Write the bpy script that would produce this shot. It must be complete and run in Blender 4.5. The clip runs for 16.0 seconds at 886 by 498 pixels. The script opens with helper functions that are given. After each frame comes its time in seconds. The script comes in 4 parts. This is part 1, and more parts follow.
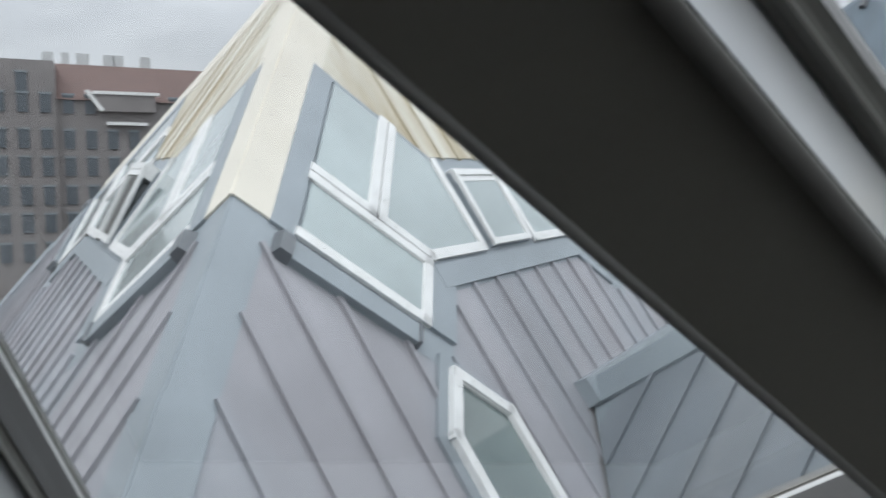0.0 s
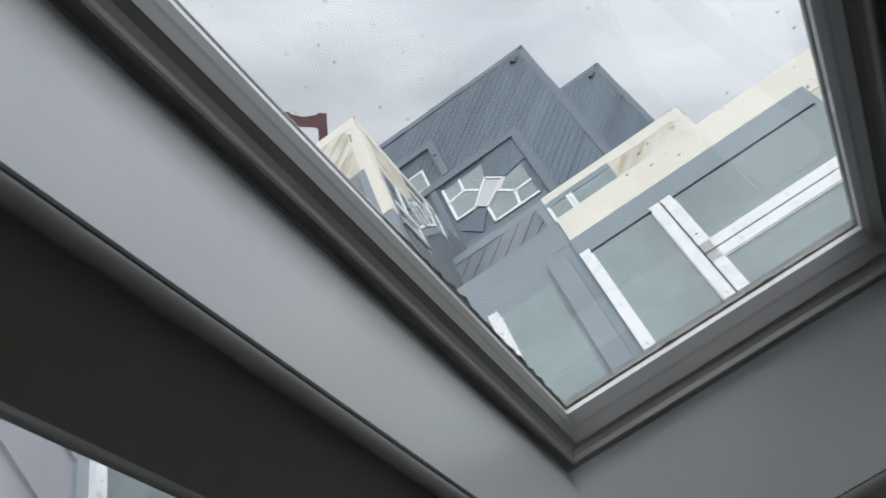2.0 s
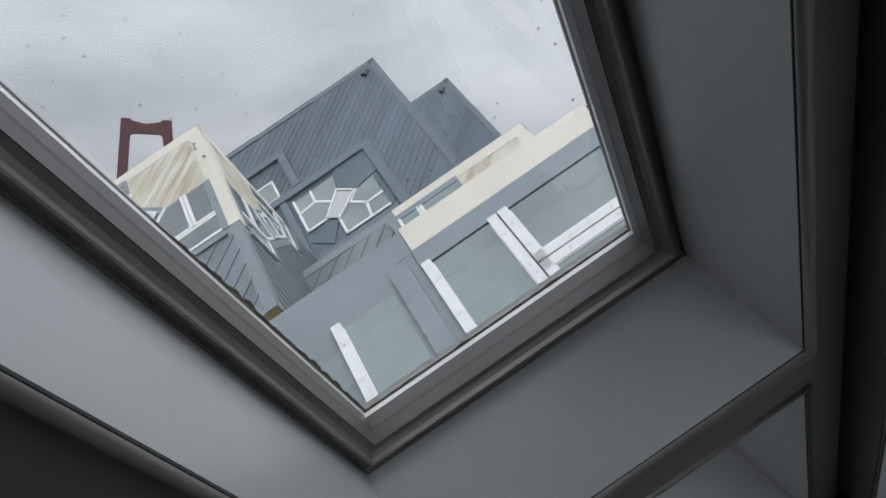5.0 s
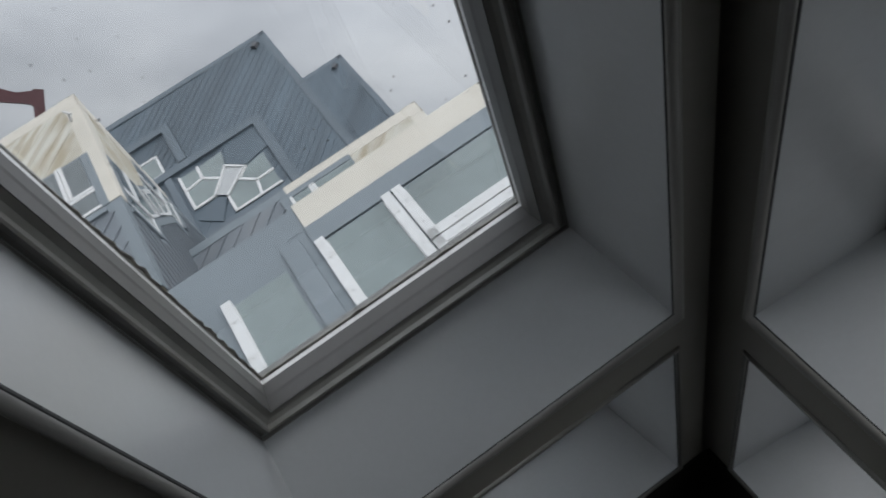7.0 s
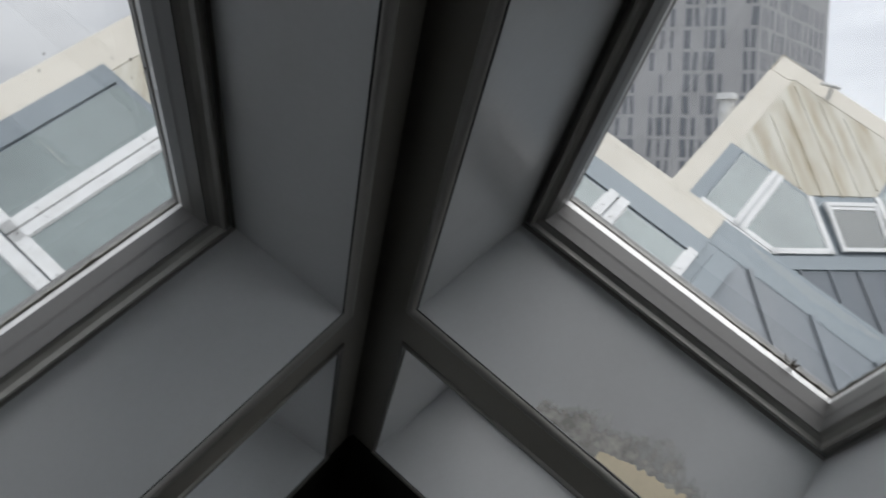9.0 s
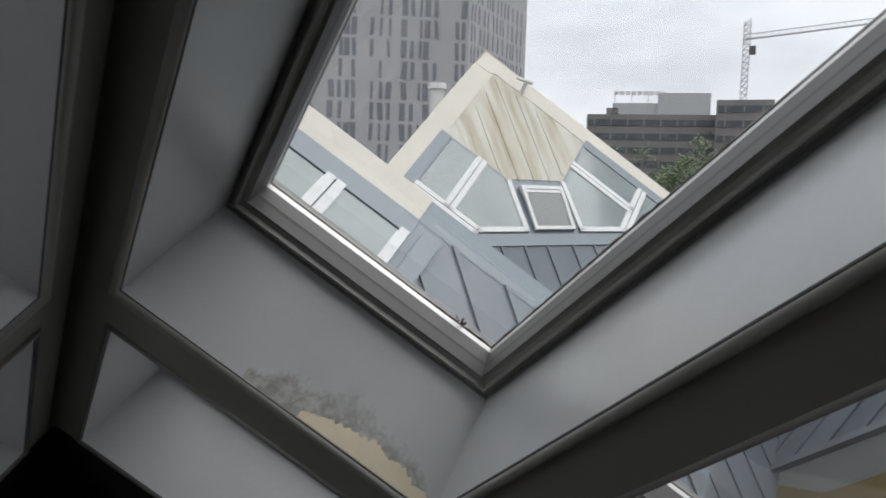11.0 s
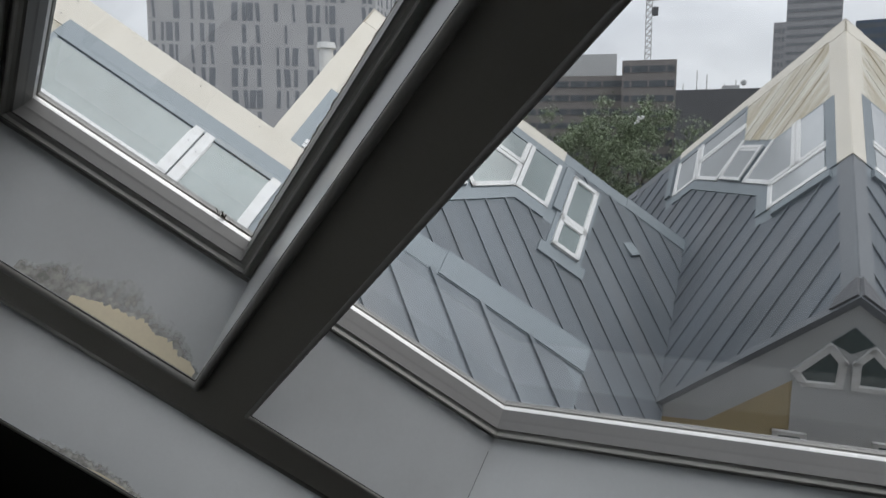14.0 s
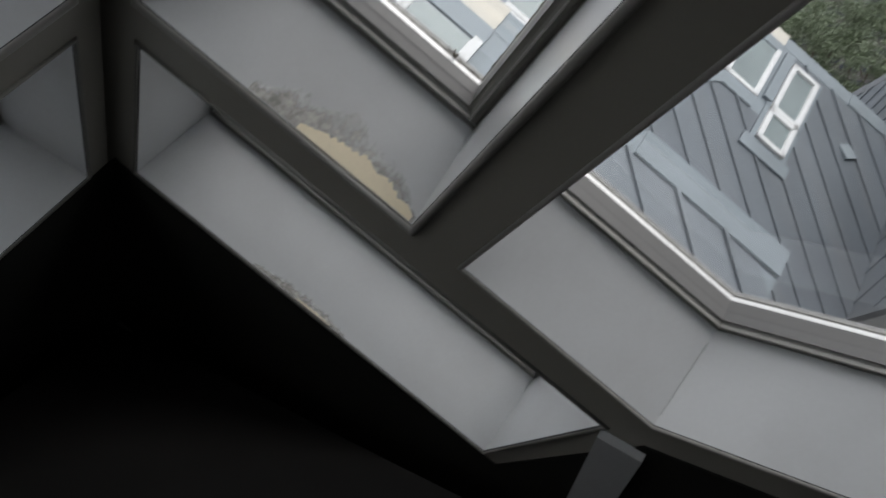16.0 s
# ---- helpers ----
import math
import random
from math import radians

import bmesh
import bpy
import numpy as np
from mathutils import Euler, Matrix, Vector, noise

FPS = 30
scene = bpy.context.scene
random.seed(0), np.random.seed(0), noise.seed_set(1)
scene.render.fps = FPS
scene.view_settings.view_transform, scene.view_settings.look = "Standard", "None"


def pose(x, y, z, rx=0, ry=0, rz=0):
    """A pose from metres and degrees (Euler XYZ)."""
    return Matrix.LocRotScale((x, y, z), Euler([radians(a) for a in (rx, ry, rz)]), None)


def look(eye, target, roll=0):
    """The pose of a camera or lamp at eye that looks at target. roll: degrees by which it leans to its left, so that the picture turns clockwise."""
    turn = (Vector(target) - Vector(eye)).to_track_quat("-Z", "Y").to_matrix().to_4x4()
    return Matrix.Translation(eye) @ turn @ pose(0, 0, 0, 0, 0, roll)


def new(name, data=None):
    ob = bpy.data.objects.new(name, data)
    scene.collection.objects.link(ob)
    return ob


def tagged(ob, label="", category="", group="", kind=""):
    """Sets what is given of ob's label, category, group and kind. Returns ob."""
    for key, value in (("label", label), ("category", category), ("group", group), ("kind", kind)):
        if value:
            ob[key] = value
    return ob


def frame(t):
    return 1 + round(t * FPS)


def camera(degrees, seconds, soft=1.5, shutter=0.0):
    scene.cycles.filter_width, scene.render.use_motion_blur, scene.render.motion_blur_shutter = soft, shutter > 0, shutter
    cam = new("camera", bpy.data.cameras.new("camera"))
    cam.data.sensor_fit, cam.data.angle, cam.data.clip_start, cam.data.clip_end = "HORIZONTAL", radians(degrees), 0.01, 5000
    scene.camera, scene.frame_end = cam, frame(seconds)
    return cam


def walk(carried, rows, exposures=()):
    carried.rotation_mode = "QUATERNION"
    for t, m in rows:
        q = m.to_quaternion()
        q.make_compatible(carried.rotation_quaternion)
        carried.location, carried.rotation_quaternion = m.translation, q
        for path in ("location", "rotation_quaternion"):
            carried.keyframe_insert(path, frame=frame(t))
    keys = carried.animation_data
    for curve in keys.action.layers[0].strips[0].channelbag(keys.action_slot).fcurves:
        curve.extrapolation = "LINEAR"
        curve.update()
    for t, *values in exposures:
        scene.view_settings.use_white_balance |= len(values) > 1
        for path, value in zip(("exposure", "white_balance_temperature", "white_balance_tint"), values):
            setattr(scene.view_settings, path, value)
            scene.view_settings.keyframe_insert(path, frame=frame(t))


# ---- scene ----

PATH = [
    (0, -0.234, 1.511, 19.450, 60.38, -5.74, -0.11),
    (0.5, -0.204, 1.532, 19.492, 52.53, -5.06, -0.10),
    (1, -0.169, 1.590, 19.517, 46.61, -4.34, 0.31),
    (1.5, -0.134, 1.677, 19.512, 41.97, -3.67, -0.05),
    (2, -0.084, 1.702, 19.526, 37.93, -3.32, -0.73),
    (2.5, -0.057, 1.723, 19.527, 34.36, -2.90, -0.88),
    (3, -0.031, 1.735, 19.525, 31.37, -2.58, -1.19),
    (3.5, -0.003, 1.711, 19.517, 29.02, -2.21, -1.38),
    (6, 0.008, 1.778, 19.514, 26.06, -2.71, -1.00),
    (6.5, 0.011, 1.786, 19.501, 23.78, -3.19, -1.43),
    (7, 0.022, 1.702, 19.501, 19.36, -3.63, -1.52),
    (7.5, 0.027, 1.707, 19.499, 13.78, -3.20, -1.71),
    (8, 0.039, 1.782, 19.501, 7.83, -1.75, -1.35),
    (8.5, -0.030, 1.798, 19.520, -0.84, -2.22, -1.57),
    (9, -0.129, 1.756, 19.523, -10.44, -3.90, -1.49),
    (9.5, -0.169, 1.714, 19.518, -18.01, -4.68, -1.28),
    (10, -0.164, 1.673, 19.529, -22.24, -4.58, -1.67),
    (12.5, -0.039, 1.473, 19.496, -38.30, -5.43, -1.16),
    (13, -0.003, 1.389, 19.463, -37.84, -5.80, -0.68),
    (13.5, 0.032, 1.260, 19.421, -37.26, -6.37, -0.31),
    (14, 0.054, 1.170, 19.385, -36.67, -6.97, -0.04),
    (14.5, 0.047, 1.148, 19.394, -35.45, -8.31, -1.30),
    (15, 0.045, 1.145, 19.374, -32.49, -9.90, -2.12),
    (15.5, 0.028, 1.195, 19.346, -28.06, -12.56, -2.87),
    (16, 0.015, 1.346, 19.315, -22.92, -16.64, -4.00),
]
LENS = 59.46
EXPOSURES = [(0.0, 0.08, 6350, 10), (2.0, 0.02, 6350, 11), (3.5, -0.08, 6350, 12), (7.5, -0.43, 6350, 12), (10.0, -0.22, 6600, 13), (12.5, -0.36, 6500, 12), (14.5, -0.25, 6500, 12), (16.0, -0.07, 6600, 13)]
cam = camera(LENS, 16.0, shutter=0.4)
walk(cam, [(t, pose(x, y, z, 90 + p, r, yw)) for t, x, y, z, yw, p, r in PATH], EXPOSURES)

# ---------------------------------------------------------------- world and light
ZENITH, GLOW_AZ, GLOW_EL = 2.6, -42.0, 17.0
SUN_EL, SUN_AZ = 58.0, -135.0          # veiled sun behind cloud, degrees; azimuth counter-clockwise from +y
world = bpy.data.worlds.new("sky")
scene.world = world
world.use_nodes = True
wn, wl = world.node_tree.nodes, world.node_tree.links
wn.clear()
w_out = wn.new("ShaderNodeOutputWorld")
w_bg = wn.new("ShaderNodeBackground")
w_sky = wn.new("ShaderNodeTexSky")
w_sky.sky_type = "NISHITA"
w_sky.sun_disc = False
w_sky.sun_elevation = radians(SUN_EL)
w_sky.sun_rotation = radians(-SUN_AZ)
w_tc = wn.new("ShaderNodeTexCoord")
w_map = wn.new("ShaderNodeMapping")
w_map.inputs["Scale"].default_value = (1.0, 1.0, 2.6)
w_noise = wn.new("ShaderNodeTexNoise")
w_noise.inputs["Scale"].default_value = 2.1
w_noise.inputs["Detail"].default_value = 7.0
w_noise.inputs["Roughness"].default_value = 0.55
w_noise.inputs["Distortion"].default_value = 0.3
w_ramp = wn.new("ShaderNodeValToRGB")
els = w_ramp.color_ramp.elements
els[0].position, els[0].color = 0.30, (5.75, 5.95, 6.4, 1)
els[1].position, els[1].color = 0.72, (10.5, 10.6, 10.8, 1)
e = els.new(0.50)
e.color = (8.05, 8.25, 8.65, 1)
w_mix = wn.new("ShaderNodeMixRGB")
w_mix.inputs["Fac"].default_value = 0.95
wl.new(w_tc.outputs["Generated"], w_map.inputs["Vector"])
wl.new(w_map.outputs["Vector"], w_noise.inputs["Vector"])
wl.new(w_noise.outputs["Fac"], w_ramp.inputs["Fac"])
wl.new(w_sky.outputs["Color"], w_mix.inputs["Color1"])
wl.new(w_ramp.outputs["Color"], w_mix.inputs["Color2"])
# an overcast sky is brighter overhead, and round the veiled sun
w_sep = wn.new("ShaderNodeSeparateXYZ")
wl.new(w_tc.outputs["Generated"], w_sep.inputs["Vector"])
w_zen = wn.new("ShaderNodeMapRange")
w_zen.inputs["From Min"].default_value, w_zen.inputs["From Max"].default_value = 0.12, 0.9
w_zen.inputs["To Min"].default_value, w_zen.inputs["To Max"].default_value = 1.0, ZENITH
wl.new(w_sep.outputs["Z"], w_zen.inputs["Value"])
w_dot = wn.new("ShaderNodeVectorMath")
w_dot.operation = "DOT_PRODUCT"
w_dot.inputs[1].default_value = (-math.sin(radians(GLOW_AZ)) * math.cos(radians(GLOW_EL)), math.cos(radians(GLOW_AZ)) * math.cos(radians(GLOW_EL)), math.sin(radians(GLOW_EL)))
wl.new(w_tc.outputs["Generated"], w_dot.inputs[0])
w_glow = wn.new("ShaderNodeMapRange")
w_glow.interpolation_type = "SMOOTHSTEP"
w_glow.inputs["From Min"].default_value, w_glow.inputs["From Max"].default_value = 0.80, 0.99
w_glow.inputs["To Min"].default_value, w_glow.inputs["To Max"].default_value = 0.0, 0.75
wl.new(w_dot.outputs["Value"], w_glow.inputs["Value"])
w_sum = wn.new("ShaderNodeMath")
wl.new(w_zen.outputs["Result"], w_sum.inputs[0])
wl.new(w_glow.outputs["Result"], w_sum.inputs[1])
w_mul = wn.new("ShaderNodeVectorMath")
w_mul.operation = "SCALE"
wl.new(w_mix.outputs["Color"], w_mul.inputs[0])
wl.new(w_sum.outputs[0], w_mul.inputs["Scale"])
wl.new(w_mul.outputs["Vector"], w_bg.inputs["Color"])
w_bg.inputs["Strength"].default_value = 0.10
wl.new(w_bg.outputs["Background"], w_out.inputs["Surface"])

sun = new("sun", bpy.data.lights.new("sun", "SUN"))
sun.data.energy, sun.data.angle, sun.data.color = 1.25, radians(40), (1.0, 0.985, 0.96)
sa, se = radians(SUN_AZ), radians(SUN_EL)
sun.matrix_world = look((0, 0, 60), (60 * math.sin(sa) * math.cos(se), -60 * math.cos(sa) * math.cos(se), 60 - 60 * math.sin(se)))


# ---------------------------------------------------------------- materials
def material(name, color, rough=0.6, metal=0.0, vary=0.12, scale=6.0, bump=0.15, fine=60.0, stain=None, stain_amount=0.0, stain_scale=1.5, stain_from=0.48,
             spec=0.5, coat=0.0, coat_rough=0.03, random_tone=0.0, stretch=(1, 1, 1), fall=False):
    """Two scales of noise on colour and roughness, a fine bump, and optional stains."""
    m = bpy.data.materials.new(name)
    m.use_nodes = True
    n, l = m.node_tree.nodes, m.node_tree.links
    b = n["Principled BSDF"]
    b.inputs["Metallic"].default_value = metal
    b.inputs["Specular IOR Level"].default_value = spec
    b.inputs["Coat Weight"].default_value = coat
    b.inputs["Coat Roughness"].default_value = coat_rough
    tc = n.new("ShaderNodeTexCoord")
    mp = n.new("ShaderNodeMapping")
    mp.inputs["Scale"].default_value = stretch
    l.new(tc.outputs["UV" if fall else "Object"], mp.inputs["Vector"])
    big, small = n.new("ShaderNodeTexNoise"), n.new("ShaderNodeTexNoise")
    big.inputs["Scale"].default_value, big.inputs["Detail"].default_value = scale, 5
    small.inputs["Scale"].default_value, small.inputs["Detail"].default_value = fine, 3
    l.new(mp.outputs["Vector"], big.inputs["Vector"])
    l.new(mp.outputs["Vector"], small.inputs["Vector"])
    add = n.new("ShaderNodeMath")
    add.operation = "MULTIPLY_ADD"
    add.inputs[1].default_value = 0.35
    l.new(small.outputs["Fac"], add.inputs[0])
    l.new(big.outputs["Fac"], add.inputs[2])
    ramp = n.new("ShaderNodeMapRange")
    ramp.inputs["From Min"].default_value, ramp.inputs["From Max"].default_value = 0.38, 0.97
    ramp.inputs["To Min"].default_value, ramp.inputs["To Max"].default_value = 1 - vary, 1 + vary
    l.new(add.outputs[0], ramp.inputs["Value"])
    tone = n.new("ShaderNodeVectorMath")
    tone.operation = "SCALE"
    tone.inputs[0].default_value = color[:3]
    l.new(ramp.outputs["Result"], tone.inputs["Scale"])
    last = tone.outputs["Vector"]
    if random_tone:
        oi = n.new("ShaderNodeObjectInfo")
        rr = n.new("ShaderNodeMapRange")
        rr.inputs["To Min"].default_value, rr.inputs["To Max"].default_value = 1 - random_tone, 1 + random_tone
        l.new(oi.outputs["Random"], rr.inputs["Value"])
        t2 = n.new("ShaderNodeVectorMath")
        t2.operation = "SCALE"
        l.new(last, t2.inputs[0])
        l.new(rr.outputs["Result"], t2.inputs["Scale"])
        last = t2.outputs["Vector"]
    if stain:
        st = n.new("ShaderNodeTexNoise")
        st.inputs["Scale"].default_value, st.inputs["Detail"].default_value, st.inputs["Roughness"].default_value = stain_scale, 6, 0.62
        l.new(mp.outputs["Vector"], st.inputs["Vector"])
        sr = n.new("ShaderNodeMapRange")
        sr.inputs["From Min"].default_value, sr.inputs["From Max"].default_value = stain_from, stain_from + 0.24
        sr.inputs["To Max"].default_value = stain_amount
        l.new(st.outputs["Fac"], sr.inputs["Value"])
        mx = n.new("ShaderNodeMixRGB")
        mx.inputs["Color2"].default_value = (*stain, 1)
        l.new(sr.outputs["Result"], mx.inputs["Fac"])
        l.new(last, mx.inputs["Color1"])
        last = mx.outputs["Color"]
    l.new(last, b.inputs["Base Color"])
    rg = n.new("ShaderNodeMapRange")
    rg.inputs["To Min"].default_value, rg.inputs["To Max"].default_value = max(0.02, rough - 0.1), min(1, rough + 0.1)
    l.new(big.outputs["Fac"], rg.inputs["Value"])
    l.new(rg.outputs["Result"], b.inputs["Roughness"])
    if bump:
        bp = n.new("ShaderNodeBump")
        bp.inputs["Strength"].default_value, bp.inputs["Distance"].default_value = bump, 0.004
        l.new(add.outputs[0], bp.inputs["Height"])
        l.new(bp.outputs["Normal"], b.inputs["Normal"])
    return m


def clear_glass(name, tint=(0.97, 0.985, 0.985), dirt=0.05, specks=0.5):
    m = bpy.data.materials.new(name)
    m.use_nodes = True
    n, l = m.node_tree.nodes, m.node_tree.links
    n.clear()
    out = n.new("ShaderNodeOutputMaterial")
    tr, gl, df = n.new("ShaderNodeBsdfTransparent"), n.new("ShaderNodeBsdfGlossy"), n.new("ShaderNodeBsdfDiffuse")
    tr.inputs["Color"].default_value = (*tint, 1)
    gl.inputs["Roughness"].default_value = 0.01
    df.inputs["Color"].default_value = (0.62, 0.61, 0.57, 1)
    fr = n.new("ShaderNodeFresnel")
    fr.inputs["IOR"].default_value = 2.4   # two panes
    mix = n.new("ShaderNodeMixShader")
    l.new(fr.outputs["Fac"], mix.inputs["Fac"])
    l.new(tr.outputs["BSDF"], mix.inputs[1])
    l.new(gl.outputs["BSDF"], mix.inputs[2])
    tc, big, spots = n.new("ShaderNodeTexCoord"), n.new("ShaderNodeTexNoise"), n.new("ShaderNodeTexVoronoi")
    big.inputs["Scale"].default_value, big.inputs["Detail"].default_value = 3.0, 5
    spots.inputs["Scale"].default_value = 42.0
    l.new(tc.outputs["Object"], big.inputs["Vector"])
    l.new(tc.outputs["Object"], spots.inputs["Vector"])
    sp = n.new("ShaderNodeMapRange")
    sp.inputs["From Min"].default_value, sp.inputs["From Max"].default_value = 0.08, 0.13
    sp.inputs["To Min"].default_value, sp.inputs["To Max"].default_value = specks, 0.0
    l.new(spots.outputs["Distance"], sp.inputs["Value"])
    gate = n.new("ShaderNodeMapRange")
    gate.inputs["From Min"].default_value, gate.inputs["From Max"].default_value = 0.47, 0.58
    l.new(big.outputs["Fac"], gate.inputs["Value"])
    both = n.new("ShaderNodeMath")
    both.operation = "MULTIPLY"
    l.new(sp.outputs["Result"], both.inputs[0])
    l.new(gate.outputs["Result"], both.inputs[1])
    film = n.new("ShaderNodeMapRange")
    film.inputs["From Min"].default_value, film.inputs["From Max"].default_value = 0.35, 0.75
    film.inputs["To Min"].default_value, film.inputs["To Max"].default_value = dirt * 0.4, dirt * 1.6
    l.new(big.outputs["Fac"], film.inputs["Value"])
    mix2, mix3, speck = n.new("ShaderNodeMixShader"), n.new("ShaderNodeMixShader"), n.new("ShaderNodeBsdfDiffuse")
    speck.inputs["Color"].default_value = (0.22, 0.20, 0.17, 1)
    l.new(film.outputs["Result"], mix2.inputs["Fac"])
    l.new(mix.outputs["Shader"], mix2.inputs[1])
    l.new(df.outputs["BSDF"], mix2.inputs[2])
    l.new(both.outputs[0], mix3.inputs["Fac"])
    l.new(mix2.outputs["Shader"], mix3.inputs[1])
    l.new(speck.outputs["BSDF"], mix3.inputs[2])
    l.new(mix3.outputs["Shader"], out.inputs["Surface"])
    return m


def fringe(name, color):
    """A stain that thins out towards its rim (the second texture coordinate) in blotches."""
    m = bpy.data.materials.new(name)
    m.use_nodes = True
    n, l = m.node_tree.nodes, m.node_tree.links
    b, out = n["Principled BSDF"], n["Material Output"]
    b.inputs["Roughness"].default_value = 0.8
    tc, sep, tr, mix = n.new("ShaderNodeTexCoord"), n.new("ShaderNodeSeparateXYZ"), n.new("ShaderNodeBsdfTransparent"), n.new("ShaderNodeMixShader")
    blot, tint, ramp = n.new("ShaderNodeTexNoise"), n.new("ShaderNodeTexNoise"), n.new("ShaderNodeValToRGB")
    blot.inputs["Scale"].default_value, blot.inputs["Detail"].default_value, blot.inputs["Roughness"].default_value = 30.0, 6, 0.65
    tint.inputs["Scale"].default_value, tint.inputs["Detail"].default_value = 60.0, 4
    l.new(tc.outputs["UV"], sep.inputs["Vector"])
    l.new(tc.outputs["Object"], blot.inputs["Vector"])
    l.new(tc.outputs["Object"], tint.inputs["Vector"])
    ramp.color_ramp.elements[0].position, ramp.color_ramp.elements[0].color = 0.35, (*[c * 0.7 for c in color], 1)
    ramp.color_ramp.elements[1].position, ramp.color_ramp.elements[1].color = 0.70, (*[c * 1.7 for c in color], 1)
    l.new(tint.outputs["Fac"], ramp.inputs["Fac"])
    l.new(ramp.outputs["Color"], b.inputs["Base Color"])
    a1, a2 = n.new("ShaderNodeMath"), n.new("ShaderNodeMapRange")
    a1.operation = "MULTIPLY_ADD"
    a1.inputs[1].default_value = -0.62
    l.new(sep.outputs["Y"], a1.inputs[0])
    l.new(blot.outputs["Fac"], a1.inputs[2])
    a2.inputs["From Min"].default_value, a2.inputs["From Max"].default_value = -0.06, 0.24
    a2.inputs["To Max"].default_value = 0.66
    l.new(a1.outputs[0], a2.inputs["Value"])
    l.new(a2.outputs["Result"], mix.inputs["Fac"])
    l.new(tr.outputs["BSDF"], mix.inputs[1])
    l.new(b.outputs["BSDF"], mix.inputs[2])
    l.new(mix.outputs["Shader"], out.inputs["Surface"])
    return m


ZINC = material("weathered zinc", (0.187, 0.209, 0.229), rough=0.5, metal=0.25, vary=0.16, scale=1.6, fine=14, bump=0.1, random_tone=0.10, stain=(0.255, 0.262, 0.272), stain_amount=0.6, stain_scale=1.1, stretch=(1, 0.22, 1), fall=True)
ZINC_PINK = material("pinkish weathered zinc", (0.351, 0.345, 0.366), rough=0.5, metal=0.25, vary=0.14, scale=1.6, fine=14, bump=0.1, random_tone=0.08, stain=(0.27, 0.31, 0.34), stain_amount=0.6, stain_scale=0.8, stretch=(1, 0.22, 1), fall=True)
ZINC_TRIM = material("zinc trim", (0.222, 0.254, 0.274), rough=0.45, metal=0.25, vary=0.10, scale=2.0, fine=40, bump=0.08)
ZINC_LIGHT = material("pale zinc trim", (0.295, 0.328, 0.352), rough=0.45, metal=0.25, vary=0.12, scale=2.0, fine=40, bump=0.08)
ZINC_OLD = material("old dark zinc", (0.141, 0.158, 0.176), rough=0.5, metal=0.25, vary=0.18, scale=1.6, fine=14, bump=0.1, random_tone=0.12, stain=(0.185, 0.188, 0.192), stain_amount=0.5, stain_scale=1.1, stretch=(1, 0.22, 1), fall=True)
ZINC_OLD_TRIM = material("old zinc trim", (0.171, 0.182, 0.194), rough=0.45, metal=0.25, vary=0.10, scale=2.0, fine=40, bump=0.08)
ZINC_DARK = material("dark zinc", (0.114, 0.144, 0.170), rough=0.5, metal=0.2, vary=0.30, scale=1.3, fine=9, stretch=(1, 0.07, 0.07), bump=0.08)
CREAM = material("cream painted panel", (0.690, 0.645, 0.562), rough=0.6, vary=0.07, scale=2.0, fine=60, bump=0.08, stain=(0.60, 0.55, 0.46), stain_amount=0.45, stain_scale=2.2)
CREAM_STREAK = material("streaked cream panel", (0.635, 0.610, 0.535), rough=0.65, vary=0.10, scale=3.0, fine=26, bump=0.1, stain=(0.36, 0.295, 0.18), stain_amount=0.8, stain_scale=3.6, stain_from=0.41, stretch=(1, 0.13, 1), fall=True)
WHITE = material("white aluminium", (0.752, 0.752, 0.743), rough=0.4, vary=0.05, scale=5, fine=90, bump=0.03, stain=(0.35, 0.33, 0.29), stain_amount=0.3, stain_scale=14)
# strong tone variation draws soft reflections into the blinded panes
PANE = material("blinded window pane", (0.198, 0.240, 0.236), rough=0.10, vary=0.28, scale=0.8, fine=8, bump=0.0, coat=0.6)
PANE_TEAL = material("light teal window pane", (0.35, 0.405, 0.405), rough=0.10, vary=0.22, scale=0.8, fine=8, bump=0.0, coat=0.6)
PANE_PALE = material("pale window pane", (0.40, 0.42, 0.43), rough=0.12, vary=0.16, scale=0.8, fine=8, bump=0.0, coat=0.6)
PANE_MID = material("grey vent pane", (0.115, 0.130, 0.126), rough=0.12, vary=0.15, scale=0.9, fine=8, bump=0.0, coat=0.5)
PANE_DIM = material("dim window pane", (0.115, 0.135, 0.14), rough=0.10, vary=0.35, scale=0.8, fine=8, bump=0.0, coat=0.6)
PANE_DARK = material("dark window pane", (0.06, 0.09, 0.09), rough=0.08, vary=0.25, scale=1.2, fine=8, bump=0.0, coat=0.6)
GLASS = clear_glass("clean window glass", specks=0.0)
# thicker film paints a pale reflection veil over the slanted panes
GLASS_HAZY = clear_glass("hazy window glass", dirt=0.13, specks=0.0)
GLASS_SPECKLED = clear_glass("speckled window glass", dirt=0.08, specks=0.6)
GLASS_EDGE = bpy.data.materials.new("clear glass edge")
GLASS_EDGE.use_nodes = True
GLASS_EDGE.node_tree.nodes.clear()
ge_t, ge_o = GLASS_EDGE.node_tree.nodes.new("ShaderNodeBsdfTransparent"), GLASS_EDGE.node_tree.nodes.new("ShaderNodeOutputMaterial")
ge_t.inputs["Color"].default_value = (0.95, 0.97, 0.97, 1)
GLASS_EDGE.node_tree.links.new(ge_t.outputs["BSDF"], ge_o.inputs["Surface"])
WALL_IN = material("dark brown wall paint", (0.275, 0.263, 0.230), rough=0.6, vary=0.06, scale=3, fine=120, bump=0.06)
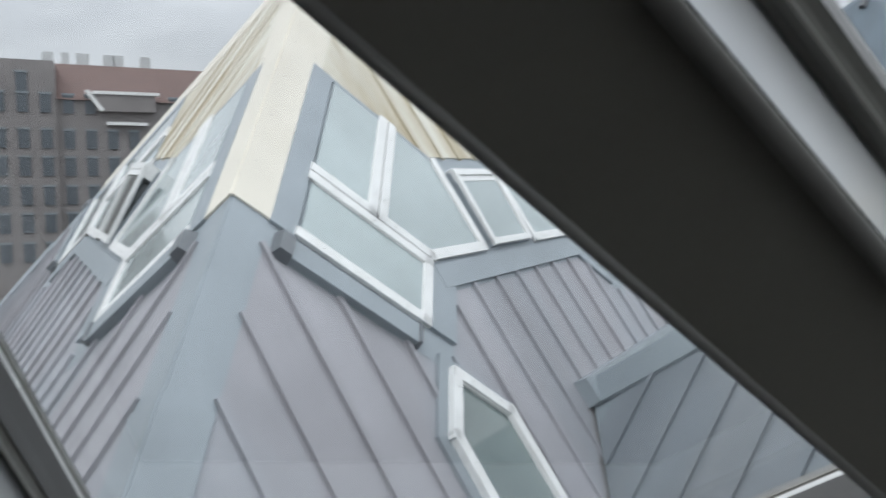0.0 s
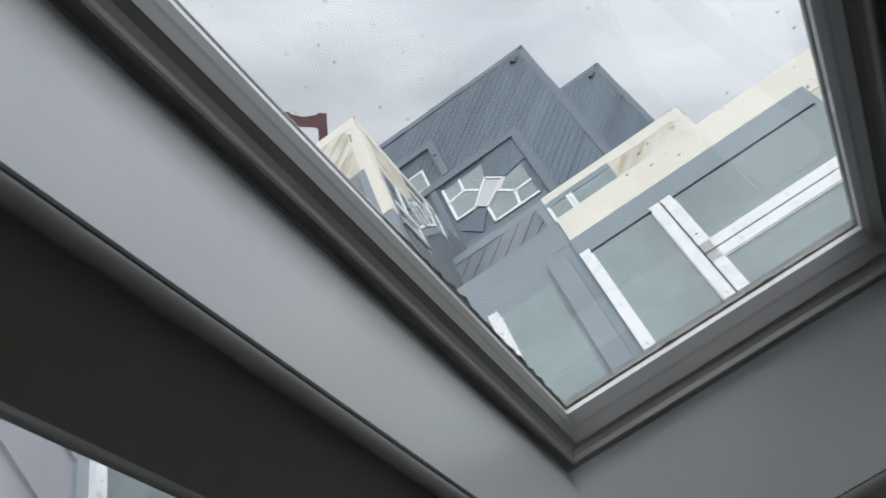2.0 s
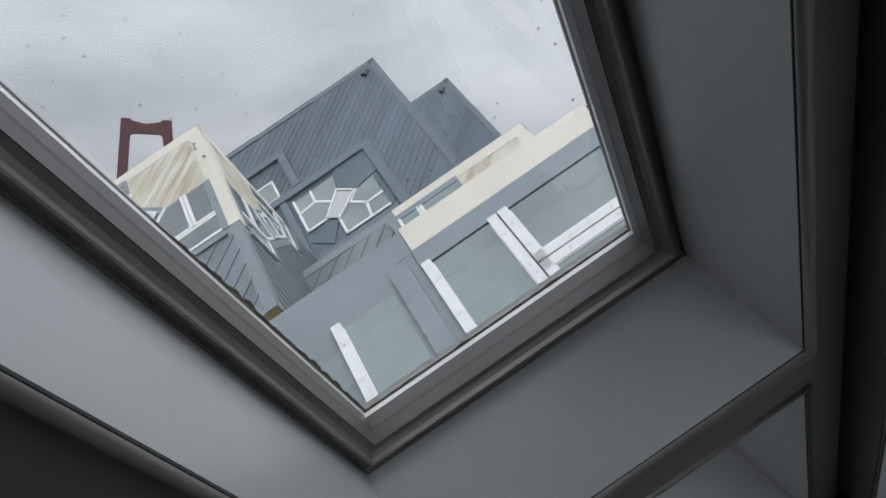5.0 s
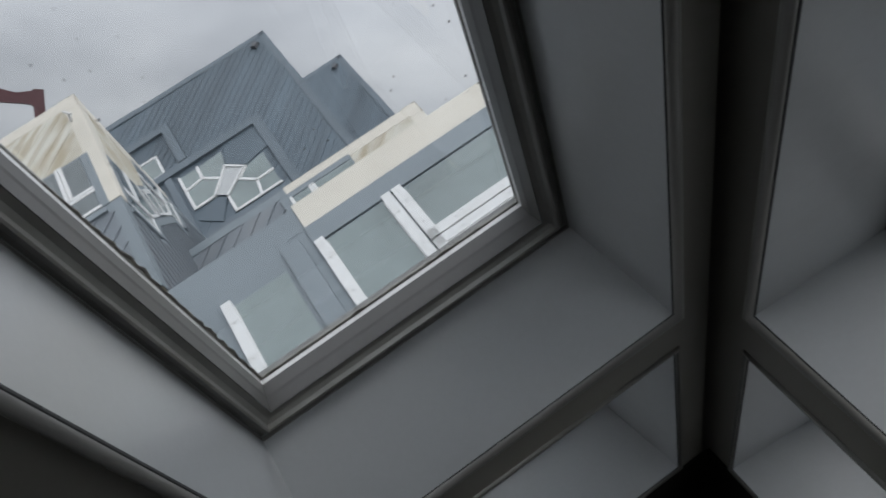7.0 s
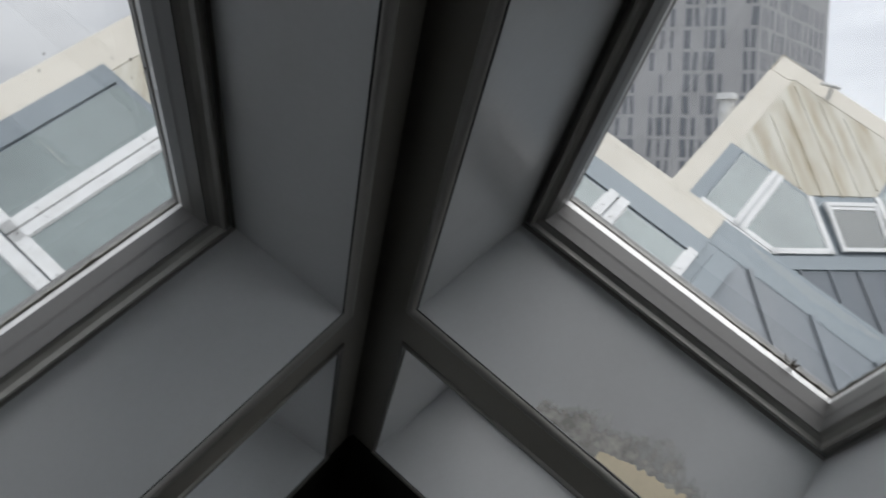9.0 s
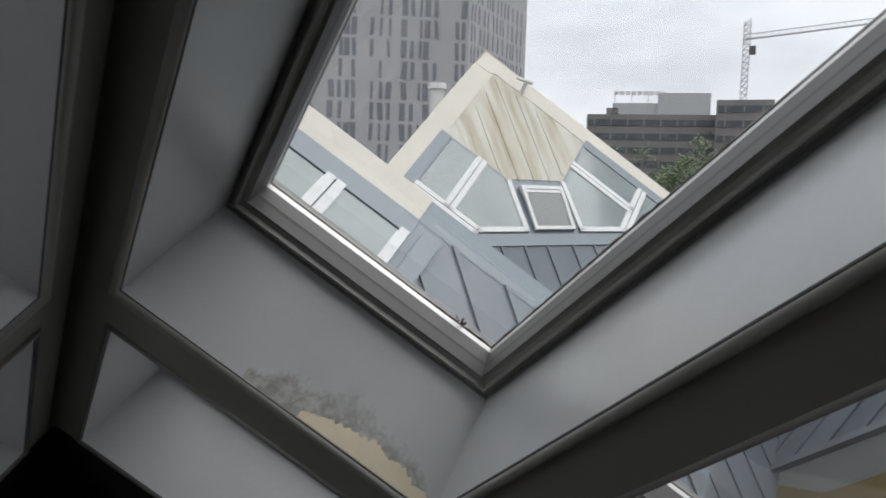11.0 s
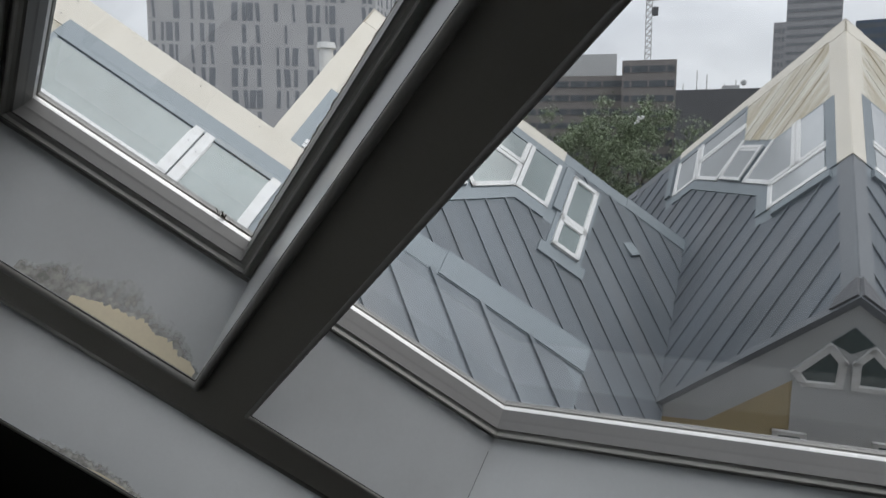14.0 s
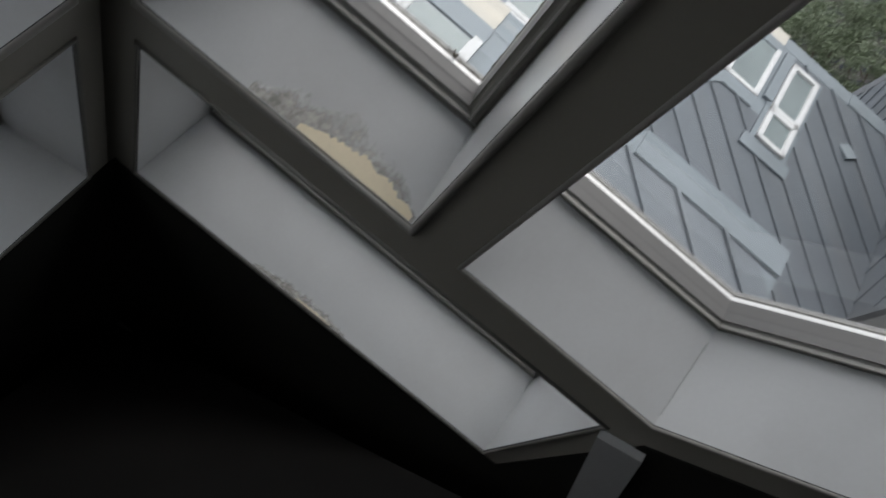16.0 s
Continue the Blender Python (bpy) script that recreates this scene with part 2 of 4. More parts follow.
REVEAL = material("grey reveal paint", (0.505, 0.520, 0.522), rough=0.36, spec=0.9, coat=0.8, coat_rough=0.24, vary=0.06, stain=(0.37, 0.37, 0.36), stain_amount=0.30, stain_scale=2.6, scale=2.5, fine=90, bump=0.04)
ALU = material("brushed aluminium", (0.93, 0.925, 0.91), rough=0.25, metal=0.15, vary=0.10, scale=6, fine=140, bump=0.04)
FRAME_DARK = material("dark grey window frame", (0.250, 0.244, 0.225), rough=0.40, metal=0.2, vary=0.12, scale=5, fine=110, bump=0.05)
TRIM_IN = material("dark brown gloss trim", (0.30, 0.292, 0.272), rough=0.32, vary=0.08, scale=4, fine=90, bump=0.05)
ALU_DULL = material("dull grey aluminium", (0.23, 0.225, 0.205), rough=0.45, metal=0.4, vary=0.08, scale=5, fine=110, bump=0.05)
ALU_MID = material("satin grey aluminium", (0.135, 0.133, 0.128), rough=0.45, metal=0.1, vary=0.08, scale=6, fine=120, bump=0.04)
# near-black colour puts the darkness of the unlit room into the floor
FLOOR_BLACK = material("near-black floor", (0.010, 0.0095, 0.009), rough=0.95, vary=0.25, scale=3, fine=160, bump=0.15, spec=0.04)
UNLIT_IN = material("unlit black", (0.019, 0.019, 0.017), rough=0.9, vary=0.2, scale=4, fine=90, bump=0.08, spec=0.10)
SLOT = material("grey slot window", (0.225, 0.24, 0.262), rough=0.25, vary=0.25, scale=0.4, fine=4, bump=0.0)
FLAT_BLACK = material("flat black", (0.03, 0.03, 0.03), rough=0.7, vary=0.2, scale=8, fine=120, bump=0.05)
YELLOW = material("yellow facade panel", (0.450, 0.351, 0.171), rough=0.6, vary=0.08, scale=1.5, fine=40, bump=0.08)
# brick lightened to carry the distance haze
BRICK = material("brown brick wall", (0.222, 0.206, 0.201), rough=0.85, vary=0.16, scale=0.6, fine=9, bump=0.2)
ROOF_RED = material("red roof tiles", (0.150, 0.101, 0.091), rough=0.8, vary=0.2, scale=1.2, fine=14, bump=0.2)
CONCRETE = material("pale concrete", (0.47, 0.47, 0.475), rough=0.8, vary=0.10, scale=0.25, fine=5, bump=0.1)
STEEL_RED = material("red painted steel", (0.13, 0.058, 0.062), rough=0.5, vary=0.12, scale=0.3, fine=4, bump=0.05)
OFFICE = material("brown office cladding", (0.247, 0.228, 0.217), rough=0.7, vary=0.12, scale=0.2, fine=3, bump=0.1)
BAND = material("grey window band", (0.10, 0.115, 0.13), rough=0.25, vary=0.2, scale=0.4, fine=4, bump=0.0)
PALE = material("pale roof housing", (0.50, 0.51, 0.51), rough=0.6, vary=0.08, scale=0.4, fine=5, bump=0.05)
ZINC_MID = material("mid grey zinc", (0.140, 0.169, 0.194), rough=0.5, metal=0.2, vary=0.10, scale=0.8, fine=20, bump=0.08)
OFFICE_DARK = material("dark cladding", (0.111, 0.113, 0.120), rough=0.6, vary=0.15, scale=0.3, fine=3, bump=0.05)
# pale, low-contrast pair with haze mixed into the colours
FAR_WALL = material("far grey facade", (0.34, 0.345, 0.355), rough=0.7, vary=0.08, scale=0.1, fine=2, bump=0.0)
FAR_BAND = material("far window band", (0.21, 0.22, 0.235), rough=0.4, vary=0.12, scale=0.3, fine=3, bump=0.0)
GLASS_BLUE = material("dark blue glass facade", (0.07, 0.10, 0.145), rough=0.15, vary=0.2, scale=0.2, fine=2, bump=0.0)
STAIN = fringe("brown water stain", (0.40, 0.392, 0.362))
# leaf colour raised to include the haze over the trees
LEAF = material("tree leaves", (0.189, 0.236, 0.142), rough=0.7, vary=0.35, scale=0.35, fine=2.5, bump=0.0)
BARK = material("bark", (0.10, 0.08, 0.06), rough=0.9, vary=0.25, scale=3, fine=20, bump=0.4)
PAVING = material("paving", (0.12, 0.115, 0.11), rough=0.85, vary=0.15, scale=0.2, fine=3, bump=0.1)
SEALANT = material("dirty sealant", (0.19, 0.18, 0.155), rough=0.8, vary=0.5, scale=60, fine=300, bump=0.3)
PLASTER = material("old cream plaster", (0.74, 0.66, 0.49), rough=0.85, vary=0.10, scale=9, fine=120, bump=0.2)

# ---------------------------------------------------------------- geometry helpers
A = 7.7                                # edge of a cube house
ZA = 22.0                              # height of the apexes above the ground
RT3, RT6 = math.sqrt(1 / 3), math.sqrt(2 / 3)


def ridge_dir(azimuth):
    a = radians(azimuth)
    return Vector((-math.sin(a) * RT6, math.cos(a) * RT6, -RT3))


E1, E2, E3 = ridge_dir(0), ridge_dir(120), ridge_dir(-120)
STEP = 7.5                             # the houses stand on a lattice of half diagonals of this


# how far each house stands off the even lattice
OFF = {(1, -.5, -.5): (-0.065, 0, 0), (.5, .5, -1): (-0.34, 0.02, -0.10), (1.5, -1.5, 0): (-0.105, 0, 0), (1, -2, 1): (-0.07, -0.12, 0),
       (2, .5, -2.5): (-0.32, -0.28, 0), (2.5, -.5, -2): (-0.46, -0.02, 0.29)}


def lattice(p, q, r):
    return Vector((0, 0, ZA)) + STEP * (p * E1 + q * E2 + r * E3) + Vector(OFF.get((p, q, r), (0, 0, 0)))


def face_fn(o, eu, ev, en):
    """u, v along the two ridges from the apex, h outwards."""
    return lambda u, v, h=0.0: o + eu * u + ev * v - en * h


def finish(bm):
    bmesh.ops.remove_doubles(bm, verts=bm.verts, dist=1e-5)
    bmesh.ops.recalc_face_normals(bm, faces=bm.faces)


def part(name, bm, mat, parent=None, label="", tidy=True):
    if tidy:
        finish(bm)
    me = bpy.data.meshes.new(name)
    bm.to_mesh(me)
    bm.free()
    for m in (mat if isinstance(mat, (list, tuple)) else [mat]):
        me.materials.append(m)
    ob = new(name, me)
    if parent is not None:
        ob.parent = parent
    if label:
        tagged(ob, label)
    return ob


def empty(name, at, label, category, group="", kind=""):
    ob = new(name)
    ob.empty_display_size = 0.2
    return tagged(ob, label, category, group, kind)


def fall_uv(bm, fn):
    """Texture coordinates across and down the fall line of a roof face."""
    o = fn(0, 0, 0)
    eu, ev = fn(1, 0, 0) - o, fn(0, 1, 0) - o
    layer = bm.loops.layers.uv.new("fall")
    for f in bm.faces:
        for lp in f.loops:
            d = lp.vert.co - o
            a, b = d.dot(eu), d.dot(ev)
            lp[layer].uv = ((b - a) * 0.7071 + o.x, (a + b) * 0.7071 + o.y)


def prism(bm, fn, poly, h0, h1, grow=None):
    """An extruded polygon between the heights h0 and h1; grow gives another outline at h1."""
    top = grow or poly
    a = [bm.verts.new(fn(u, v, h0)) for u, v in poly]
    b = [bm.verts.new(fn(u, v, h1)) for u, v in top]
    bm.faces.new(a)
    bm.faces.new(b)
    n = len(poly)
    for i in range(n):
        j = (i + 1) % n
        bm.faces.new((a[i], a[j], b[j], b[i]))


def inset(poly, d):
    """The outline moved inwards by d (outwards if negative)."""
    n = len(poly)
    area = sum(poly[i][0] * poly[(i + 1) % n][1] - poly[(i + 1) % n][0] * poly[i][1] for i in range(n))
    s = 1 if area > 0 else -1
    lines = []
    for i in range(n):
        (x0, y0), (x1, y1) = poly[i], poly[(i + 1) % n]
        k = math.hypot(x1 - x0, y1 - y0)
        nx, ny = -(y1 - y0) / k * s, (x1 - x0) / k * s
        lines.append((x0 + nx * d, y0 + ny * d, (x1 - x0) / k, (y1 - y0) / k))
    out = []
    for i in range(n):
        x0, y0, dx0, dy0 = lines[i - 1]
        x1, y1, dx1, dy1 = lines[i]
        det = dx0 * dy1 - dy0 * dx1
        if abs(det) < 1e-6:
            out.append((x1, y1))
            continue
        t = ((x1 - x0) * dy1 - (y1 - y0) * dx1) / det
        out.append((x0 + dx0 * t, y0 + dy0 * t))
    return out


def ring(bm, fn, outer, inner, h0, h1):
    """A frame between two outlines with as many corners."""
    n = len(outer)
    vs = [[bm.verts.new(fn(u, v, h)) for u, v in poly] for poly, h in ((outer, h0), (outer, h1), (inner, h1), (inner, h0))]
    for i in range(n):
        j = (i + 1) % n
        for k in range(4):
            m = (k + 1) % 4
            bm.faces.new((vs[k][i], vs[k][j], vs[m][j], vs[m][i]))


def mirror(poly):
    return [(v, u) for u, v in poly]


def box(bm, lo, hi, m=None):
    x0, y0, z0 = lo
    x1, y1, z1 = hi
    vs = [Vector(c) for c in ((x0, y0, z0), (x1, y0, z0), (x1, y1, z0), (x0, y1, z0), (x0, y0, z1), (x1, y0, z1), (x1, y1, z1), (x0, y1, z1))]
    vs = [bm.verts.new(m @ c if m else c) for c in vs]
    for f in ((0, 3, 2, 1), (4, 5, 6, 7), (0, 1, 5, 4), (1, 2, 6, 5), (2, 3, 7, 6), (3, 0, 4, 7)):
        bm.faces.new([vs[i] for i in f])


def tube(bm, a, b, r0, r1, n=10, caps=True):
    """A tapered tube between two points."""
    a, b = Vector(a), Vector(b)
    m = (b - a).to_track_quat("Z", "Y").to_matrix()
    rows = [[bm.verts.new(p + m @ Vector((r * math.cos(i * 2 * math.pi / n), r * math.sin(i * 2 * math.pi / n), 0))) for i in range(n)] for p, r in ((a, r0), (b, r1))]
    for i in range(n):
        j = (i + 1) % n
        bm.faces.new((rows[0][i], rows[0][j], rows[1][j], rows[1][i]))
    if caps:
        bm.faces.new(rows[0])
        bm.faces.new(rows[1])


# ---------------------------------------------------------------- outlines on a house's upper face
CREAM_END, CAP = 4.53, 2.44
RIDGE = 0.28
W1 = [(2.47, 0.50), (2.47, 1.05), (3.757, 1.05), (3.757, 0.50)]
W2 = [(2.47, 1.15), (2.47, 1.67), (3.12, 2.32), (3.757, 1.683), (3.757, 1.15)]
W0 = [(3.858, 0.50), (3.858, 1.65), (4.49, 1.65), (4.49, 0.50)]
VENT = [(2.46, 1.90), (1.90, 2.46), (2.44, 2.98), (2.98, 2.44)]
CAP_OUT = [(0.3, 0.3), (CAP, 0.3), (CAP, 1.605), (1.605, CAP), (0.3, CAP)]
GROUP_OUT = [(CAP, 0.28), (4.80, 0.28), (4.80, 1.96), (3.94, 1.96), (1.96, 3.94), (1.96, 4.80), (0.28, 4.80), (0.28, CAP), (1.605, CAP), (CAP, 1.605)]


def zinc_start(k):
    """Where the zinc begins on the fall line v - u = k >= 0: its u."""
    if k < 1.98:
        return (5.86 - k) / 2
    if k < 2.84:
        return 1.94
    if k < 4.50:
        return 4.78 - k
    return 0.26


def zinc_end(k):
    return A - k


def edge_bar(bm, fn, p, q, w0, w1, h0, h1, tidy=0.0):
    """A bar along an edge, w0 to its inner and w1 to its outer side."""
    k = math.hypot(q[0] - p[0], q[1] - p[1])
    dx, dy = (q[0] - p[0]) / k, (q[1] - p[1]) / k
    nx, ny = -dy, dx
    quad = [(p[0] - dx * tidy + nx * w0, p[1] - dy * tidy + ny * w0), (q[0] + dx * tidy + nx * w0, q[1] + dy * tidy + ny * w0),
            (q[0] + dx * tidy + nx * w1, q[1] + dy * tidy + ny * w1), (p[0] - dx * tidy + nx * w1, p[1] - dy * tidy + ny * w1)]
    prism(bm, fn, quad, h0, h1)


def screw(bm, fn, u, v, h):
    prism(bm, fn, [(u + 0.0055 * math.cos(t), v + 0.0055 * math.sin(t)) for t in (0.4, 1.4, 2.5, 3.5, 4.6, 5.6)], h, h + 0.004)


def house_window(fn, poly, parent, h=0.07, bars=None, pane=PANE, name="window", width=0.085, screws=False):
    """White bars on the named edges (all by default) round a pane."""
    n = len(poly)
    area = sum(poly[i][0] * poly[(i + 1) % n][1] - poly[(i + 1) % n][0] * poly[i][1] for i in range(n))
    s = 1 if area > 0 else -1
    bm = bmesh.new()
    prism(bm, fn, inset(poly, -0.01), 0.0, h * 0.45)
    w = part(name, bm, ZINC_TRIM, parent)
    bm = bmesh.new()
    prism(bm, fn, inset(poly, 0.004), h * 0.45, h * 0.6)
    part("pane", bm, pane, w)
    for i in (range(n) if bars is None else bars):
        p, q = poly[i], poly[(i + 1) % n]
        bm = bmesh.new()
        edge_bar(bm, fn, p, q, s * width * 0.5, -s * width * 0.5, h * 0.3, h, width * 0.5)
        edge_bar(bm, fn, p, q, s * width * 0.62, s * width * 0.46, h * 0.3, h * 0.8, -0.02)
        part("frame_bar", bm, WHITE, w)
        if screws:
            bm = bmesh.new()
            k = max(2, int(math.hypot(q[0] - p[0], q[1] - p[1]) / 0.33))
            for j in range(k):
                f = (j + 0.5) / k
                screw(bm, fn, p[0] + (q[0] - p[0]) * f, p[1] + (q[1] - p[1]) * f, h)
            tagged(part("screw_heads", bm, FLAT_BLACK, w), kind="stuff")
    return w


def upper_face(house, fn, seams=0.52, first=0.5, windows=True, cream=True, zinc=ZINC, extra=(), near=False, opened={}, pane=PANE, down=0.0, flash=ZINC_TRIM):
    """Cladding, cap, windows of one sloping upper face."""
    if cream:
        bm = bmesh.new()
        prism(bm, fn, CAP_OUT, 0.0, 0.022)
        fall_uv(bm, fn)
        part("cap_panel", bm, CREAM_STREAK, house, "cream cap panel streaked with brown dirt")
        bm = bmesh.new()
        for k in (-0.92, -0.46, 0.0, 0.46, 0.92):
            s0, s1 = 0.55 + abs(k), 4.0 - 0.0 * k
            u0, u1 = (s0 - k) / 2 + 0.2, (4.1 - k) / 2
            if k + u1 > CAP - 0.03:
                u1 = CAP - 0.03 - k
            u1 = min(u1, CAP - 0.03)
            prism(bm, fn, [(u0, u0 + k), (u0 + 0.02, u0 + k - 0.02), (u1, u1 + k - 0.04), (u1, u1 + k)], 0.02, 0.037)
        fall_uv(bm, fn)
        part("cap_rib", bm, CREAM_STREAK, house)
    if windows:
        bm = bmesh.new()
        prism(bm, fn, GROUP_OUT, 0.0, 0.010)
        part("window_flashing", bm, flash, house)
        for poly, bars in ((W0, (0, 1, 2)), (W1, (1, 2)), (W2, (1, 2, 3, 4))):
            for q in (poly, mirror(poly)):
                house_window(fn, q, house, 0.05, bars, screws=near, pane=pane)
        # the tilted vent in the middle
        d = 0.7071
        lift = opened.get("vent", 0.03)
        top = 4.30 * d
        vfn = lambda u, v, h=0.0: fn(u, v, h + 0.03 + lift * max(0.0, 1.0 - ((u + v) * d - top) / 0.8))
        vw = house_window(vfn, VENT, house, 0.05, name="vent_window", width=0.06, pane=PANE_MID if lift > 0.05 else pane)
        bm = bmesh.new()
        ring(bm, fn, inset(VENT, -0.03), inset(VENT, 0.02), 0.0, 0.06)
        part("vent_curb", bm, flash, vw)
        bm = bmesh.new()
        edge_bar(bm, fn, (2.46, 1.86), (1.86, 2.46), 0.02, -0.12, 0.02, 0.06 + lift)
        part("vent_hood", bm, WHITE, vw)
        for q in ([(CAP, 0.27), (4.54, 0.27), (4.54, 0.475), (CAP, 0.475)], [(CAP, 0.27), (CAP, 1.60), (2.49, 1.66), (2.49, 0.27)]):
            for r in (q, mirror(q)):
                bm = bmesh.new()
                prism(bm, fn, r, 0.0, 0.034 if r[0][1] == 0.27 and r[1][1] == 0.27 or r[0][0] == 0.27 and r[1][0] == 0.27 else 0.031)
                part("side_flashing", bm, flash, house)
        for q in ([(4.62, 0.38), (4.62, 1.58), (4.79, 1.58), (4.79, 0.38)], [(3.88, 1.70), (3.88, 1.96), (4.52, 1.96), (4.52, 1.70)]):
            for r in (q, mirror(q)):
                bm = bmesh.new()
                prism(bm, fn, r, 0.0, 0.075 if q[0][0] > 4.2 else 0.0395)
                part("sill_flashing", bm, flash, house)
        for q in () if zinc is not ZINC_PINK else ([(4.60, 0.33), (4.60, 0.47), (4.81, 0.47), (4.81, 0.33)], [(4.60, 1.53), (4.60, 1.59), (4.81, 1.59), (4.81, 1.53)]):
            for r in (q, mirror(q)):
                bm = bmesh.new()
                prism(bm, fn, r, 0.0, 0.095, inset(r, 0.02))
                part("end_stop", bm, ZINC_OLD_TRIM, house)
        bm = bmesh.new()
        prism(bm, fn, [(3.86, 1.70), (1.70, 3.86), (1.85, 4.01), (4.01, 1.85)], 0.0, 0.0425)
        part("sill_flashing", bm, flash, house)
    for poly, pane, bars, *skirt in extra:
        bm = bmesh.new()
        prism(bm, fn, skirt[0] if skirt else inset(poly, -0.13), 0.0, 0.042)
        part("window_flashing", bm, flash, house)
        house_window(fn, poly, house, 0.10, bars, pane=pane, screws=near)
    # standing-seam sheets
    brks = (1.98, 2.84, 4.50)
    for side in (0, 1):
        lines = [0.0]
        k = seams * first
        while k < A - 0.6:
            lines.append(k)
            k += seams
        lines.append(A - 0.5)
        for i in range(len(lines) - 1):
            k0, k1 = lines[i], lines[i + 1]
            ks = [k0, *[b for b in brks if k0 < b < k1], k1]
            pts = [(zinc_start(k) + down, zinc_start(k) + down + k) for k in ks]
            pts += [(zinc_end(k) - 0.02, A - 0.02) for k in reversed(ks)]
            bm = bmesh.new()
            prism(bm, fn, mirror(pts) if side else pts, 0.0, 0.008)
            if i or (not side and first > 0.6):
                u0, u1, d = zinc_start(k0) + down, zinc_end(k0) - 0.02, 0.013
                rib = [(u0 + d, u0 + k0 - d), (u0 - d, u0 + k0 + d), (u1 - d, u1 + k0 + d), (u1 + d, u1 + k0 - d)]
                prism(bm, fn, mirror(rib) if side else rib, 0.004, 0.036)
            fall_uv(bm, fn)
            part("zinc_sheet", bm, zinc, house, tidy=False)


def ridge_caps(house, o, e, ea, eb, cream=True, mat=ZINC_TRIM, length=A, wide=0.375):
    """Folded caps along one ridge: cream above, zinc below, lapped."""
    runs = [(0.0, CREAM_END, CREAM, 0.03, wide)] if cream else []
    start = CREAM_END if cream else 0.0
    n = 2 if cream else 4
    for i in range(n):
        a, b = start + (length - start) * i / n, start + (length - start) * (i + 1) / n
        runs.append((a - (0.05 if i else 0), b, mat, 0.014 + 0.016 * i, min(RIDGE, wide)))
    for a, b, m, h, w in runs:
        bm = bmesh.new()
        sect = [(-h, -h), (w, -h), (w, 0.0), (0.0, 0.0), (0.0, w), (-h, w)]
        ends = []
        for s in (a, b):
            ends.append([bm.verts.new(o + e * s + ea * x + eb * y) for x, y in sect])
        for i in range(6):
            j = (i + 1) % 6
            bm.faces.new((ends[0][i], ends[0][j], ends[1][j], ends[1][i]))
        for f in ends:
            bm.faces.new((f[0], f[1], f[2], f[3]))
            bm.faces.new((f[0], f[3], f[4], f[5]))
        finish(bm)
        bmesh.ops.bevel(bm, geom=[ed for ed in bm.edges if ed.calc_length() > 0.5 and len(ed.link_faces) == 2 and ed.calc_face_angle(0) > 1.0], offset=0.012, segments=2, affect="EDGES")
        part("ridge_cap", bm, m, house, tidy=False)


def cube_body(house, o, mat_top, mat_low, a=A):
    bm = bmesh.new()
    vs = {}
    for i in (0, 1):
        for j in (0, 1):
            for k in (0, 1):
                vs[i, j, k] = bm.verts.new(o + (E1 * i + E2 * j + E3 * k) * a)
    for f in (((0, 0, 0), (1, 0, 0), (1, 1, 0), (0, 1, 0)), ((0, 0, 0), (0, 1, 0), (0, 1, 1), (0, 0, 1)), ((0, 0, 0), (0, 0, 1), (1, 0, 1), (1, 0, 0))):
        bm.faces.new([vs[c] for c in f]).material_index = 0
    for f in (((1, 1, 1), (0, 1, 1), (0, 0, 1), (1, 0, 1)), ((1, 1, 1), (1, 0, 1), (1, 0, 0), (1, 1, 0)), ((1, 1, 1), (1, 1, 0), (0, 1, 0), (0, 1, 1))):
        bm.faces.new([vs[c] for c in f]).material_index = 1
    return part("body", bm, [mat_top, mat_low], house)


def stem(house, o, a=A):
    """The hexagonal trunk under a house."""
    bm = bmesh.new()
    top = o.z - a * 3 * RT3 + 1.6
    ring_v = [[bm.verts.new((o.x + 1.5 * math.cos(i * math.pi / 3), o.y + 1.5 * math.sin(i * math.pi / 3), z)) for i in range(6)] for z in (0.0, top)]
    for i in range(6):
        j = (i + 1) % 6
        bm.faces.new((ring_v[0][i], ring_v[0][j], ring_v[1][j], ring_v[1][i]))
    bm.faces.new(ring_v[1])
    part("trunk", bm, CONCRETE, house)


FACES = {"a": (E1, E2, E3), "b": (E2, E3, E1), "c": (E3, E1, E2)}


def cube_house(at, label, seams=0.545, first=0.5, extra=None, near=False, opened={}, zinc=ZINC, trim=ZINC_TRIM, pane=PANE, flash=ZINC_TRIM):
    o = lattice(*at)
    house = empty("cube_house", o, label, "house", "tilted cube houses")
    cube_body(house, o, ZINC_TRIM, YELLOW)
    stem(house, o)
    for key, (eu, ev, en) in FACES.items():
        upper_face(house, face_fn(o, eu, ev, en), seams, first, zinc=zinc, extra=(extra or {}).get(key, ()), near=near, opened=opened.get(key, {}), pane=pane, flash=flash)
    for e, ea, eb in ((E1, E2, E3), (E2, E3, E1), (E3, E1, E2)):
        ridge_caps(house, o, e, ea, eb, mat=trim)
    bm = bmesh.new()
    for eu, ev, en in FACES.values():
        prism(bm, face_fn(o, eu, ev, en), [(-0.036, -0.036), (0.46, -0.036), (0.46, 0.30), (0.38, 0.38), (0.30, 0.46), (-0.036, 0.46)], 0.0, 0.036)
    part("apex_cover", bm, CREAM, house, tidy=False)
    if near:
        bm = bmesh.new()
        for eu, ev, en in FACES.values():
            f = face_fn(o, eu, ev, en)
            for i in range(7):
                for u, v in ((0.62 + i * 0.58, 0.06), (0.62 + i * 0.58, 0.27)):
                    screw(bm, f, u, v, 0.030)
                    screw(bm, f, v, u, 0.030)
        tagged(part("cap_screws", bm, FLAT_BLACK, house, tidy=False), kind="stuff")
    return house


# ---------------------------------------------------------------- ground
bm = bmesh.new()
